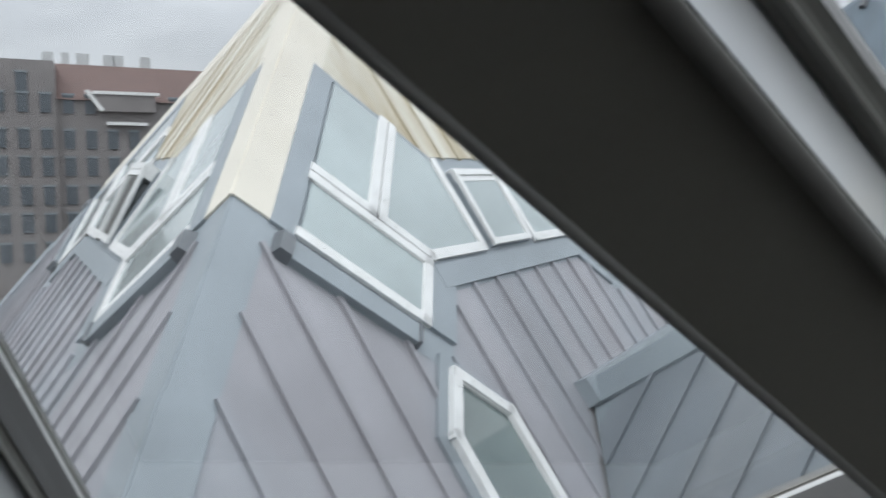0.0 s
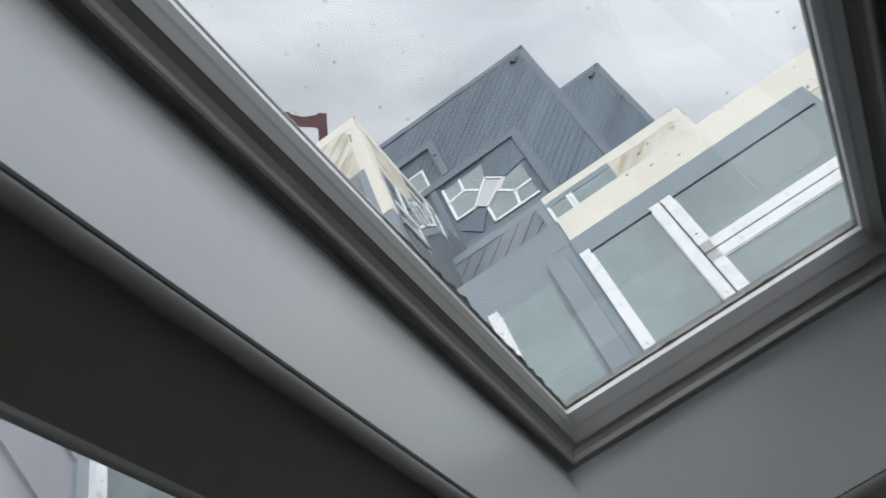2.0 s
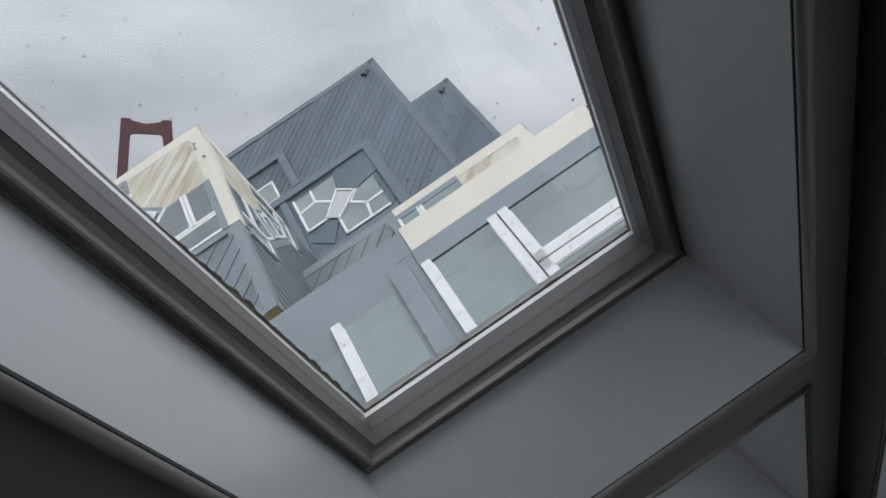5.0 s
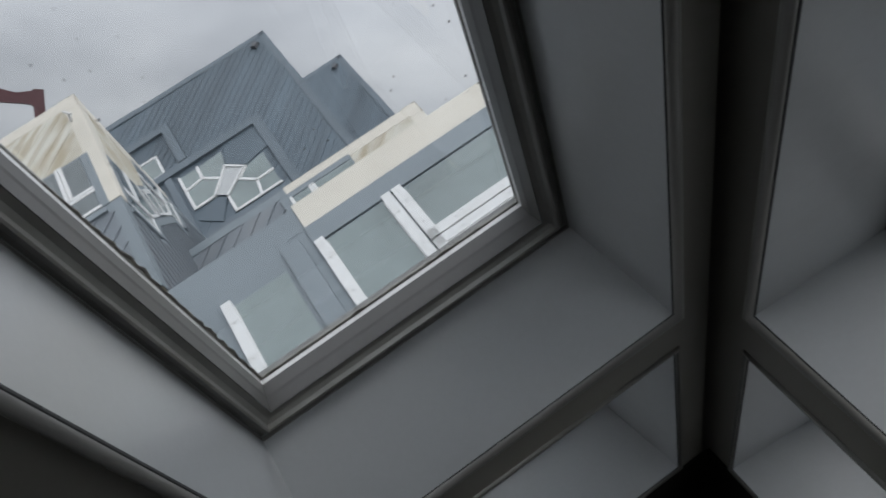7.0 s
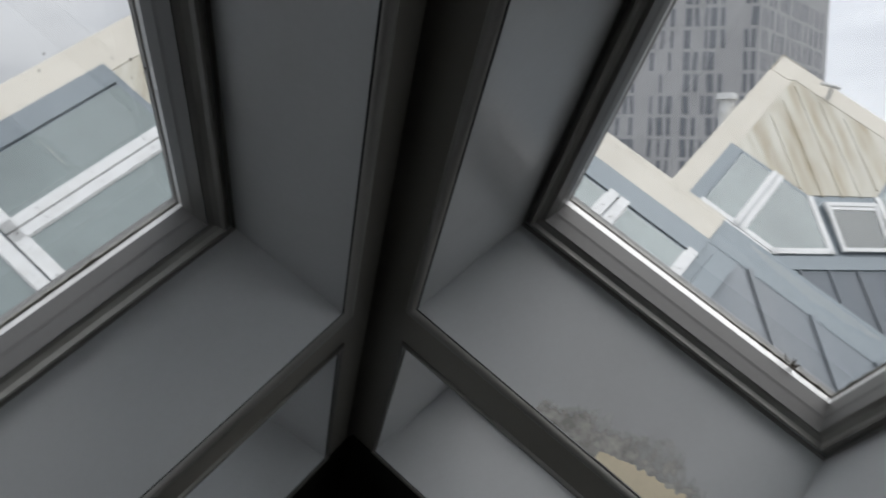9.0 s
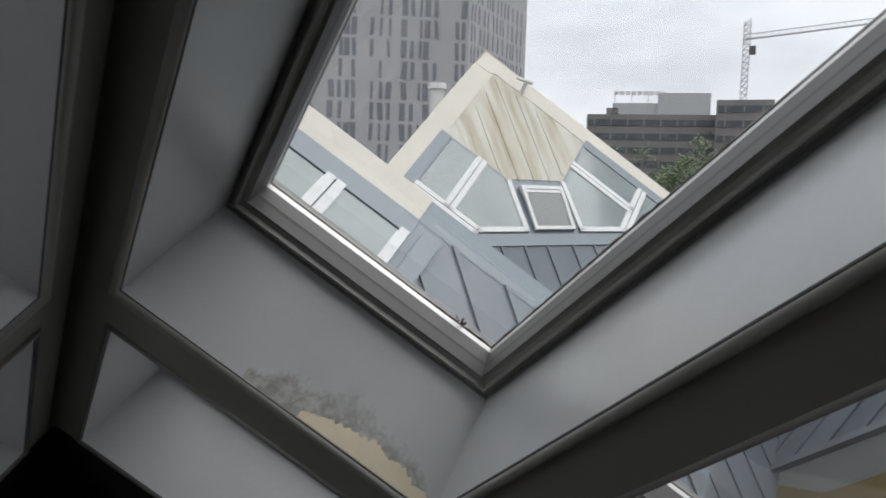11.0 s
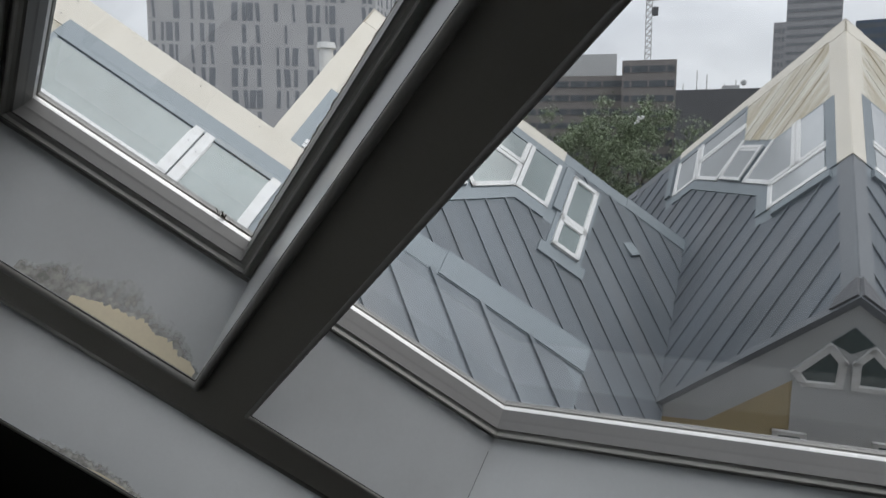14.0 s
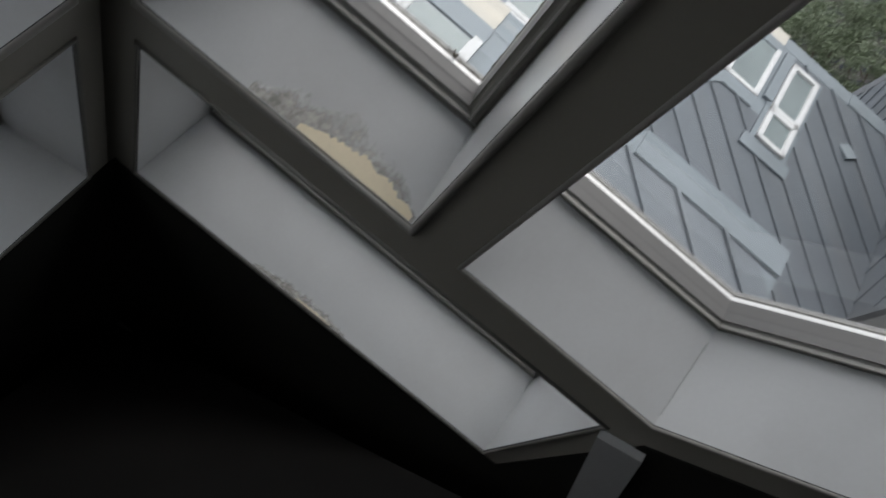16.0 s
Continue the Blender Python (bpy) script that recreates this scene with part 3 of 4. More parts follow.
bmesh.ops.create_grid(bm, x_segments=2, y_segments=2, size=2500)
tagged(part("ground", bm, PAVING), "grey paved ground between the houses", "ground", kind="structure")

# ---------------------------------------------------------------- the room under the apex
O = lattice(0, 0, 0)


def openings(glass, sash, start, room, top, split, rail, foot, bend):
    """Outlines of the three recesses of a wall, from the glass to the room: (lower edge, near side, far side) each."""
    out = {}
    w1, w2, w0 = [], [], []
    for i, (p, q0, q1) in enumerate((glass, sash, start, room)):
        g = (0.0, 0.004, 0.045, 0.12)[i]
        w1.append([(top - g, q0), (top - g, q1), (p, q1), (p, q0)])
        bu, bs = bend[i]
        qn = split + (-0.10, -0.104, -0.14, 0.0)[i]
        dd = 0.75 - (0.0, 0.006, 0.06, 0.10)[i]
        ps = (bu + bs + dd) / 2
        w2.append([(top - g, qn), (top - g, top - g - dd), (ps, ps - dd), (p, bs + bu - p), (p, qn)])
        lo, hi = ((4.360, 4.965), (4.356, 4.969), (4.315, 5.020), (rail, foot))[i]
        w0.append([(lo, q0), (lo, bs - 0.03), (hi, bs - 0.03), (hi, q0)])
    return {"W1": w1, "W2": w2, "W0": w0}


WEST = dict(room=0.213, glass=0.08, sash=0.043, start=-0.005, eu=E1, ev=E2, en=E3, open=openings(
    (4.012, 0.395, 0.975), (4.016, 0.393, 0.980), (4.054, 0.346, 1.030), (4.195, 0.276, 1.059), 2.50, 1.236, 4.355, 5.135,
    ((4.012, 1.757), (4.016, 1.760), (4.054, 1.786), (4.195, 1.806))))
EAST = dict(room=0.168, glass=0.16, sash=0.117, start=0.075, eu=E1, ev=E3, en=E2, open=openings(
    (4.052, 0.397, 0.987), (4.056, 0.395, 0.993), (4.098, 0.356, 1.040), (4.200, 0.306, 1.072), 2.50, 1.225, 4.372, 5.125,
    ((4.060, 1.757), (4.064, 1.760), (4.102, 1.788), (4.200, 1.806))))
SOUTH = dict(room=0.19, glass=0.12, sash=0.08, start=0.04, eu=E2, ev=E3, en=E1, open=openings(
    (4.052, 0.397, 0.987), (4.056, 0.395, 0.993), (4.098, 0.356, 1.040), (4.200, 0.306, 1.072), 2.50, 1.225, 4.372, 5.125,
    ((4.060, 1.757), (4.064, 1.760), (4.102, 1.788), (4.200, 1.806))))
for key in ("W1", "W2", "W0"):
    SOUTH["open"][key + "_far"] = [mirror(poly) for poly in SOUTH["open"][key]]


def holed(bm, fn, outer, holes, h):
    """A flat sheet with holes."""
    edges = []
    for poly in (outer, *holes):
        vs = [bm.verts.new(fn(u, v, h)) for u, v in poly]
        edges += [bm.edges.new((vs[i], vs[(i + 1) % len(vs)])) for i in range(len(vs))]
    bmesh.ops.triangle_fill(bm, edges=edges, use_beauty=True, use_dissolve=False)


DEEPER = {"W0": 0.04, "W0_far": 0.04}     # the lower windows sit further out


def behind(wall, k):
    """The hole in the roof plane, clear of the reveal boards."""
    f = wall["room"] / (wall["room"] + wall["start"] + DEEPER.get(k, 0.0) + 0.02)
    return inset([(a + (c - a) * f, b + (d - b) * f) for (a, b), (c, d) in zip(wall["open"][k][3], wall["open"][k][2])], -0.014)


def room_wall(name, wall, wu, wv, label):
    fn = face_fn(O, wall["eu"], wall["ev"], wall["en"])
    w = wall["room"]
    bm = bmesh.new()
    inner = [(wu, wv), (A - 0.1, wv), (A - 0.1, A - 0.1), (wu, A - 0.1)]
    outer = [(0, 0), (A, 0), (A, A), (0, A)]
    holes = [inset(wall["open"][k][3], -0.006) for k in wall["open"]]
    backs = [behind(wall, k) for k in wall["open"]]
    holed(bm, fn, inner, holes, -w)
    holed(bm, fn, outer, backs, 0.0)
    for p, q in ((inner, outer), *zip(holes, backs)):
        a = [bm.verts.new(fn(u, v, -w)) for u, v in p]
        b = [bm.verts.new(fn(u, v, 0.0)) for u, v in q]
        for i in range(len(a)):
            j = (i + 1) % len(a)
            bm.faces.new((a[i], a[j], b[j], b[i]))
    finish(bm)
    for f in bm.faces:
        out = max(abs((v.co - O).dot(wall["en"])) for v in f.verts) < 1e-4
        f.material_index = 1 if out else 0
    return tagged(part(name, bm, [WALL_IN, ZINC_TRIM], tidy=False), label, "wall", kind="structure")


def board(bm, p0, p1, q1, q0, n, t=0.004):
    """A thin board on the four corners, raised by t along n."""
    a = [bm.verts.new(c) for c in (p0, p1, q1, q0)]
    b = [bm.verts.new(c + n * t) for c in (p0, p1, q1, q0)]
    bm.faces.new(a)
    bm.faces.new(b)
    for i in range(4):
        j = (i + 1) % 4
        bm.faces.new((a[i], a[j], b[j], b[i]))


def slope_ring(bm, fn, outer, h_out, inner, h_in, back):
    """A frame whose face slopes from one outline to the other, with its back at the height back."""
    n = len(outer)
    rows = [[bm.verts.new(fn(u, v, h)) for u, v in poly] for poly, h in ((outer, back), (outer, h_out), (inner, h_in), (inner, back))]
    for i in range(n):
        j = (i + 1) % n
        for k in range(4):
            m = (k + 1) % 4
            bm.faces.new((rows[k][i], rows[k][j], rows[m][j], rows[m][i]))


def profile_ring(bm, fn, rows):
    """A moulding that runs round an outline through the given outlines and heights."""
    vs = [[bm.verts.new(fn(u, v, h)) for u, v in poly] for poly, h in rows]
    n = len(vs[0])
    for a, b in zip(vs, vs[1:]):
        for i in range(n):
            j = (i + 1) % n
            bm.faces.new((a[i], a[j], b[j], b[i]))


def between_3d(a, b, f):
    return a + (b - a) * f


def between(p, q, f):
    return [(a + (c - a) * f, b + (d - b) * f) for (a, b), (c, d) in zip(p, q)]


def room_window(name, wall, key, label):
    fn = face_fn(O, wall["eu"], wall["ev"], wall["en"])
    deep = DEEPER.get(key, 0.0)
    w, hg, hs, hr, en = wall["room"], wall["glass"] + deep, wall["sash"] + deep, wall["start"] + deep, wall["en"]
    glass, sash, start, room = wall["open"][key]
    if key[:2] == "W2":
        start = between(start, sash, 0.5)
    win = tagged(new(name), label, "window", kind="structure")
    n = len(room)
    mid = fn(sum(p[0] for p in room) / n, sum(p[1] for p in room) / n, 0)
    for i in range(n):
        j = (i + 1) % n
        p0, p1 = fn(*room[i], -w), fn(*room[j], -w)
        q0, q1 = fn(*start[i], hr + 0.02), fn(*start[j], hr + 0.02)
        nn = (p1 - p0).cross(q0 - p0).normalized()
        if nn.dot(mid - p0) < 0:
            nn = -nn
        bm = bmesh.new()
        board(bm, p0, p1, q1, q0, nn, -0.005)
        part("reveal_board", bm, REVEAL, win)
    if key[:2] == "W2":
        # open joint between the boards at the bend
        a, b = fn(*room[3], -w), fn(*start[3], hr + 0.02)
        bm = bmesh.new()
        tube(bm, between_3d(a, b, 0.10), between_3d(a, b, 0.80), 0.0004, 0.0009, 6)
        part("board_joint", bm, FLAT_BLACK, win)
    back = hg + 0.004
    # dark cove added for the soft shade where the frame meets the reveal
    deepen = lambda f: hr + 0.012 - f * (w + hr)
    bm = bmesh.new()
    profile_ring(bm, fn, [(between(start, room, f), deepen(f) + d) for f, d in ((0.050, 0.004), (0.042, -0.003), (0.028, -0.005), (0.014, -0.002))] + [(start, hr + 0.006)])
    part("shade_cove", bm, FRAME_DARK, win)
    lip, step = between(start, sash, 0.48), between(start, sash, 0.84)
    bm = bmesh.new()
    profile_ring(bm, fn, [(start, hr + 0.010), (between(start, lip, 0.35), hr + 0.007), (between(start, lip, 0.62), hr + 0.001), (between(start, lip, 0.78), hr - 0.003), (between(start, lip, 0.92), hr - 0.001), (lip, hr + 0.008)])
    part("frame_edge", bm, FRAME_DARK, win)
    bm = bmesh.new()
    profile_ring(bm, fn, [(lip, hr + 0.008), (between(lip, step, 0.4), hr + 0.015), (step, hr + 0.018)])
    part("outer_frame", bm, FRAME_DARK, win)
    bm = bmesh.new()
    profile_ring(bm, fn, [(step, back), (step, hs - 0.026), (between(step, sash, 0.12), hs - 0.029), (between(step, sash, 0.75), hs - 0.006), (sash, hs), (between(sash, glass, 0.64), hs + (hg - hs) * 0.60), (between(sash, glass, 0.68), hs + (hg - hs) * 0.72)])
    part("sash_frame", bm, ALU_MID, win)
    bm = bmesh.new()
    profile_ring(bm, fn, [(between(sash, glass, 0.68), hs + (hg - hs) * 0.72), (between(sash, glass, 0.72), hs + (hg - hs) * 0.64), (between(sash, glass, 0.85), hs + (hg - hs) * 0.74), (between(sash, glass, 0.90), hg - 0.005)])
    part("glazing_bead", bm, ALU, win, "bright aluminium glazing bead")
    bm = bmesh.new()
    profile_ring(bm, fn, [(between(sash, glass, 0.90), hg - 0.005), (glass, hg - 0.003)])
    part("bead_edge", bm, ALU_DULL, win)
    bm = bmesh.new()
    slope_ring(bm, fn, inset(glass, -0.001), hg - 0.004, inset(glass, 0.0012), hg - 0.001, back)
    part("gasket", bm, FRAME_DARK, win)
    bm = bmesh.new()
    ring(bm, fn, inset(start, -0.045), inset(start, -0.010), hr + 0.016, hg + 0.012)
    part("curb", bm, ZINC_TRIM, win)
    bm = bmesh.new()
    ring(bm, fn, inset(glass, -0.09), inset(glass, -0.002), hg + 0.004, hg + 0.014)
    part("outside_frame", bm, ALU_MID, win)
    bm = bmesh.new()
    prism(bm, fn, inset(glass, -0.003), hg, hg + 0.006)
    finish(bm)
    for f in bm.faces:
        f.material_index = 0 if f.normal.dot(en) > 0.9 else 1
    pane = part("pane", bm, [GLASS_HAZY if key[:2] == "W2" else GLASS_SPECKLED if wall is WEST else GLASS, GLASS_EDGE], win, tidy=False)
    pane.visible_shadow = False
    # rounded trim along the recess on the room's side
    tw = 0.021 if key == "W1" else 0.012
    bm = bmesh.new()
    profile_ring(bm, fn, [(inset(room, -tw), -w + 0.002)] + [(inset(room, -tw * (0.5 + 0.47 * math.cos(a * math.pi / 6))), -w - tw * 0.62 * math.sin(a * math.pi / 6) - 0.001) for a in range(7)] + [(inset(room, -0.001), -w + 0.004)])
    trim = part("edge_trim", bm, ALU_DULL if key[:2] == "W0" else TRIM_IN, win)
    for f in trim.data.polygons:
        f.use_smooth = True
    # raised black strip stands in for the shadow gap beside the trim
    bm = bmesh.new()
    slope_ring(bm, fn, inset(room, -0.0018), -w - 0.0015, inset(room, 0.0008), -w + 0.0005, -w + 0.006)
    part("joint", bm, FLAT_BLACK, win, "dark shadow joint along the reveal")
    return win


room_wall("wall_west", WEST, EAST["room"], SOUTH["room"], "dark brown sloping wall with deep window recesses")
room_wall("wall_east", EAST, WEST["room"], SOUTH["room"], "dark brown sloping wall with deep window recesses")
room_wall("wall_south", SOUTH, 0.19, 0.19, "dark brown sloping wall with window recesses behind the room")
n, made = 0, {}
for wall in (WEST, EAST, SOUTH):
    for key in wall["open"]:
        n += 1
        made[n] = room_window("window_%d" % n, wall, key, "fixed roof window in grey aluminium with grey painted reveals")
# near-black sheet added over each wall's foot to paint it unlit
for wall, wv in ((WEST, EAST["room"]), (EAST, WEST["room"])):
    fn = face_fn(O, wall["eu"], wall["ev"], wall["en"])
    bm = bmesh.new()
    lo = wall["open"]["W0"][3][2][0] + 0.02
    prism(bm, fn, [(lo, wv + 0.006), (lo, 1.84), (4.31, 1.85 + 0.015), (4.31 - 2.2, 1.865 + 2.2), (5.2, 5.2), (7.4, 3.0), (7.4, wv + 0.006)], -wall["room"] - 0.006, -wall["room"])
    tagged(part("lower_dark_sheet", bm, UNLIT_IN), "near-black sheet for the unlit wall below the recesses", "panel", kind="structure")
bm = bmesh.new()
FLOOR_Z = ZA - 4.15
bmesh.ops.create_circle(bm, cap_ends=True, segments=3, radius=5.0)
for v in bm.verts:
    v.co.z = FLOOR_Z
part_floor = part("floor", bm, FLOOR_BLACK)
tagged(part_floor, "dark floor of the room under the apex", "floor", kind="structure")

# own roof seen from outside
own = empty("cube_house", O, "tilted cube house clad in grey zinc around the room", "house", "tilted cube houses")
ridge_caps(own, O, E1, E2, E3, wide=0.22)
ridge_caps(own, O, E2, E3, E1, wide=0.22)
ridge_caps(own, O, E3, E1, E2, wide=0.22)

for eu, ev, en in FACES.values():
    upper_face(own, face_fn(O, eu, ev, en), 0.545, windows=False, down=0.42)
bm = bmesh.new()
tip = O + (E1 + E2 + E3) * A
for ea, eb in ((E1, E2), (E2, E3), (E3, E1)):
    bm.faces.new([bm.verts.new(c) for c in (tip, tip - ea * A, tip - (ea + eb) * A, tip - eb * A)])
part("lower_faces", bm, YELLOW, own)
stem(own, O)

# stains and peeling paint on the sills
def sill_patch(wall, key, q0, q1, depth, seed, lift, power=1.0):
    """A ragged patch that spreads from the room-side edge of a sill."""
    fn = face_fn(O, wall["eu"], wall["ev"], wall["en"])
    _, _, start, room = wall["open"][key]
    ui, uo = max(p[0] for p in room), max(p[0] for p in start)
    w, hr = wall["room"], wall["start"] + DEEPER.get(key, 0.0) + 0.02
    cross = lambda q, d: fn(ui + (uo - ui) * d, q, -w + (w + hr) * d) - wall["eu"] * lift
    bm = bmesh.new()
    near_v, far_v = [], []
    steps = 90
    for i in range(steps + 1):
        f = i / steps
        arch = math.sin(math.pi * min(1, f * 0.86 + 0.07)) ** power
        rag = noise.noise(Vector((f * 9, seed, 0))) * 0.30 + noise.noise(Vector((f * 34, seed, 3))) * 0.20 + noise.noise(Vector((f * 80, seed, 5))) * 0.10
        q = q0 + (q1 - q0) * f
        near_v.append(bm.verts.new(cross(q, 0.012)))
        far_v.append(bm.verts.new(cross(q, 0.012 + max(0.006, depth * (arch + rag * arch)))))
    layer = bm.loops.layers.uv.new("rim")
    for i in range(steps):
        f = bm.faces.new((near_v[i], near_v[i + 1], far_v[i + 1], far_v[i]))
        for lp, rim in zip(f.loops, (0.0, 0.0, 1.0, 1.0)):
            lp[layer].uv = (i / steps, rim)
    return bm


win_e1, win_e0 = made[4], made[6]
part("water_stain", sill_patch(EAST, "W1", 0.60, 1.068, 0.40, 2.0, 0.0008), STAIN, win_e1, "brown water stain")
part("peeled_patch", sill_patch(EAST, "W1", 0.735, 1.060, 0.165, 7.0, 0.0016, 0.8), PLASTER, win_e1, "bare cream plaster under peeled paint")
part("water_stain", sill_patch(EAST, "W0", 0.78, 1.16, 0.11, 5.0, 0.0008), STAIN, win_e0, "brown water stain")
part("peeled_patch", sill_patch(EAST, "W0", 0.95, 1.10, 0.018, 9.0, 0.0016), PLASTER, win_e0)

# old dirty sealant along the panes
def sealant(win, wall, key, p, q, seed, wide):
    """A ragged bead on the pane from p to q, to the left of that direction."""
    fn = face_fn(O, wall["eu"], wall["ev"], wall["en"])
    h = wall["glass"] - 0.0015
    k = math.hypot(q[0] - p[0], q[1] - p[1])
    dx, dy = (q[0] - p[0]) / k, (q[1] - p[1]) / k
    bm = bmesh.new()
    steps = int(k * 160)
    rows = []
    for i in range(steps + 1):
        s_ = k * i / steps
        w = wide * (0.45 + 0.9 * abs(noise.noise(Vector((s_ * 26, seed, 0)))) + 0.5 * max(0.0, noise.noise(Vector((s_ * 90, seed, 2)))))
        w *= min(1.0, 0.35 + 2.2 * i / steps)
        x, y = p[0] + dx * s_, p[1] + dy * s_
        rows.append([bm.verts.new(fn(x - dy * o_, y + dx * o_, h - r_)) for o_, r_ in ((-0.002, 0.0), (w * 0.3, 0.002), (w * 0.75, 0.0016), (w, 0.0))])
    for a, b in zip(rows, rows[1:]):
        for j in range(3):
            bm.faces.new((a[j], a[j + 1], b[j + 1], b[j]))
    part("sealant", bm, SEALANT, win, "dirty old sealant")


gw = WEST["open"]["W1"][0]
sealant(made[1], WEST, "W1", (3.42, gw[1][1]), gw[2], 3.0, -0.009)
sealant(made[1], WEST, "W1", gw[3], gw[2], 5.0, 0.006)
ge = EAST["open"]["W1"][0]
sealant(made[4], EAST, "W1", (3.2, ge[1][1]), ge[2], 8.0, -0.005)
sealant(made[4], EAST, "W1", (ge[2][0], 0.75), ge[2], 9.0, 0.005)

# bird dropping on the outside of a pane
bm = bmesh.new()
fo = face_fn(O, E1, E3, E2)
for cu, cv, r_ in ((3.147, 1.441, 0.0028), (3.153, 1.438, 0.0038), (3.159, 1.441, 0.0026), (3.165, 1.439, 0.0018)):
    prism(bm, fo, [(cu + r_ * (1 + 0.25 * math.sin(i * 2.3)) * math.cos(i * 0.628), cv + r_ * (1 + 0.25 * math.cos(i * 1.7)) * math.sin(i * 0.628)) for i in range(10)], EAST["glass"] + 0.007, EAST["glass"] + 0.009)
part("bird_dropping", bm, WHITE, made[5], "white bird dropping")

# dry tuft caught on the lower edge of the pane
rng = random.Random(11)
bm = bmesh.new()
for _ in range(9):
    cu, cv = 4.046 + rng.uniform(-0.003, 0.003), 0.897 + rng.uniform(-0.010, 0.010)
    tip_u, tip_v = cu - rng.uniform(0.008, 0.026), cv + rng.uniform(-0.012, 0.012)
    tube(bm, fo(cu, cv, EAST["glass"] - 0.003), fo(tip_u, tip_v, EAST["glass"] - 0.005), 0.0016, 0.0005, 5)
part("dry_tuft", bm, BARK, made[4], "small dark tuft of dry moss")

# batten below the junction of the recesses
fe = face_fn(O, E1, E3, E2)
bm = bmesh.new()
edge_bar(bm, fe, (4.36, 1.835), (5.60, 2.40), -0.062, 0.062, -EAST["room"] - 0.03, -EAST["room"] - 0.004)
tagged(part("wall_batten", bm, REVEAL), "grey painted batten on the dark sloping wall", "batten")

# ---------------------------------------------------------------- neighbouring houses
ARROW = [(4.85, 1.91), (5.37, 1.91), (6.25, 2.79), (5.86, 3.49), (4.87, 2.48)]
SLOT_A = [(0.55, 4.86), (1.66, 4.86), (1.66, 5.36), (0.55, 5.36)]
SLOT_B = [(1.75, 4.86), (2.38, 4.86), (2.38, 5.36), (1.75, 5.36)]
slots = [(SLOT_A, PANE, None), (SLOT_B, PANE, None)]
n0 = cube_house((1, -.5, -.5), "tilted cube house with cream cap and grey zinc roof close by", extra={"b": [([(4.83, 0.56), (4.83, 2.40), (5.35, 2.40), (5.35, 0.56)], PANE, (1, 2), [(4.70, 0.27), (5.80, 0.27), (5.80, 2.62), (4.70, 2.62)])]}, near=True)
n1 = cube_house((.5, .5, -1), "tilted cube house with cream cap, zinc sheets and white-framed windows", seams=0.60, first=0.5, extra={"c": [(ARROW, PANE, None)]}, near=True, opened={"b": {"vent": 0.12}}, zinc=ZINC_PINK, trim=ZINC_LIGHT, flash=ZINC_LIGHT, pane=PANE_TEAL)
n4 = cube_house((1.5, -1.5, 0), "tilted cube house with dirt-streaked cream cap", seams=0.63, first=0.59, zinc=ZINC_OLD, extra={"b": slots}, opened={"b": {"vent": 0.055}})
n6 = cube_house((1, -2, 1), "tilted cube house with cream cap above yellow lower faces", seams=0.65, zinc=ZINC_OLD, trim=ZINC_OLD_TRIM, pane=PANE_PALE)
n2 = cube_house((2, .5, -2.5), "tilted cube house with cream cap further along the row", pane=PANE_DIM)
n7 = cube_house((2.5, -.5, -2), "tilted cube house with cream cap in the row behind")

fs = face_fn(lattice(1.5, -1.5, 0), E2, E3, E1)
bm = bmesh.new()
prism(bm, fs, [(2.46, 4.62), (2.72, 4.62), (2.72, 5.60), (2.46, 5.60)], 0.0, 0.05)
part("sill_flashing", bm, ZINC_TRIM, n4)

# zinc box along the valley between two houses
bm = bmesh.new()
box_out = [(4.00, 3.46), (4.18, 3.64), (1.92, 5.92), (1.74, 5.74)]
prism(bm, face_fn(lattice(.5, .5, -1), E3, E1, E2), box_out, 0.0, 0.13, inset(box_out, 0.015))
part("valley_box", bm, ZINC_LIGHT, n1, "folded zinc box along the roof valley")

# lower face of the house across the court
o6 = lattice(1, -2, 1)
lf = face_fn(o6 + E2 * A, E1, E3, -E2)
for q in ([(-0.05, -0.05), (A, -0.05), (A, 0.06), (-0.05, 0.06)], [(-0.05, 0.06), (0.06, 0.06), (0.06, A), (-0.05, A)]):
    bm = bmesh.new()
    prism(bm, lf, q, -0.02, 0.10)
    part("edge_gutter", bm, ZINC_OLD_TRIM, n6)
bm = bmesh.new()
prism(bm, lf, [(0.06, 0.06), (4.4, 0.06), (3.6, 0.78), (0.78, 0.78), (0.78, 3.6), (0.06, 4.4)], 0.0, 0.02)
part("edge_panel", bm, PALE, n6, "pale grey edge panel")
bm = bmesh.new()
prism(bm, lf, [(0.78, 0.78), (1.80, 0.78), (5.8, 4.78), (4.78, 5.8), (0.78, 1.80)], 0.0, 0.03)
part("middle_panel", bm, PALE, n6, "pale grey middle panel")
house_window(lf, [(0.42, 0.42), (0.84, 0.46), (0.80, 0.80), (0.46, 0.84)], n6, 0.05, (), PANE_DARK)
gable = [(0.90, 0.52), (1.62, 0.64), (1.70, 0.90), (1.36, 1.22), (0.98, 0.86)]
house_window(lf, gable, n6, 0.07, None, PANE_DARK, width=0.10)
house_window(lf, mirror(gable), n6, 0.07, None, PANE_DARK, width=0.10)
house_window(lf, [(2.55, 1.85), (2.93, 2.23), (3.45, 2.75), (3.75, 2.45), (2.85, 1.55)], n6, 0.07, None, PANE_DARK)
house_window(lf, mirror([(2.55, 1.85), (2.93, 2.23), (3.45, 2.75), (3.75, 2.45), (2.85, 1.55)]), n6, 0.07, None, PANE_DARK)
bm = bmesh.new()
prism(bm, face_fn(o6, E2, E1, E3), [(A - 0.28, -0.03), (A + 0.06, -0.03), (A + 0.06, 0.42), (A - 0.10, 0.30)], 0.03, 0.09)
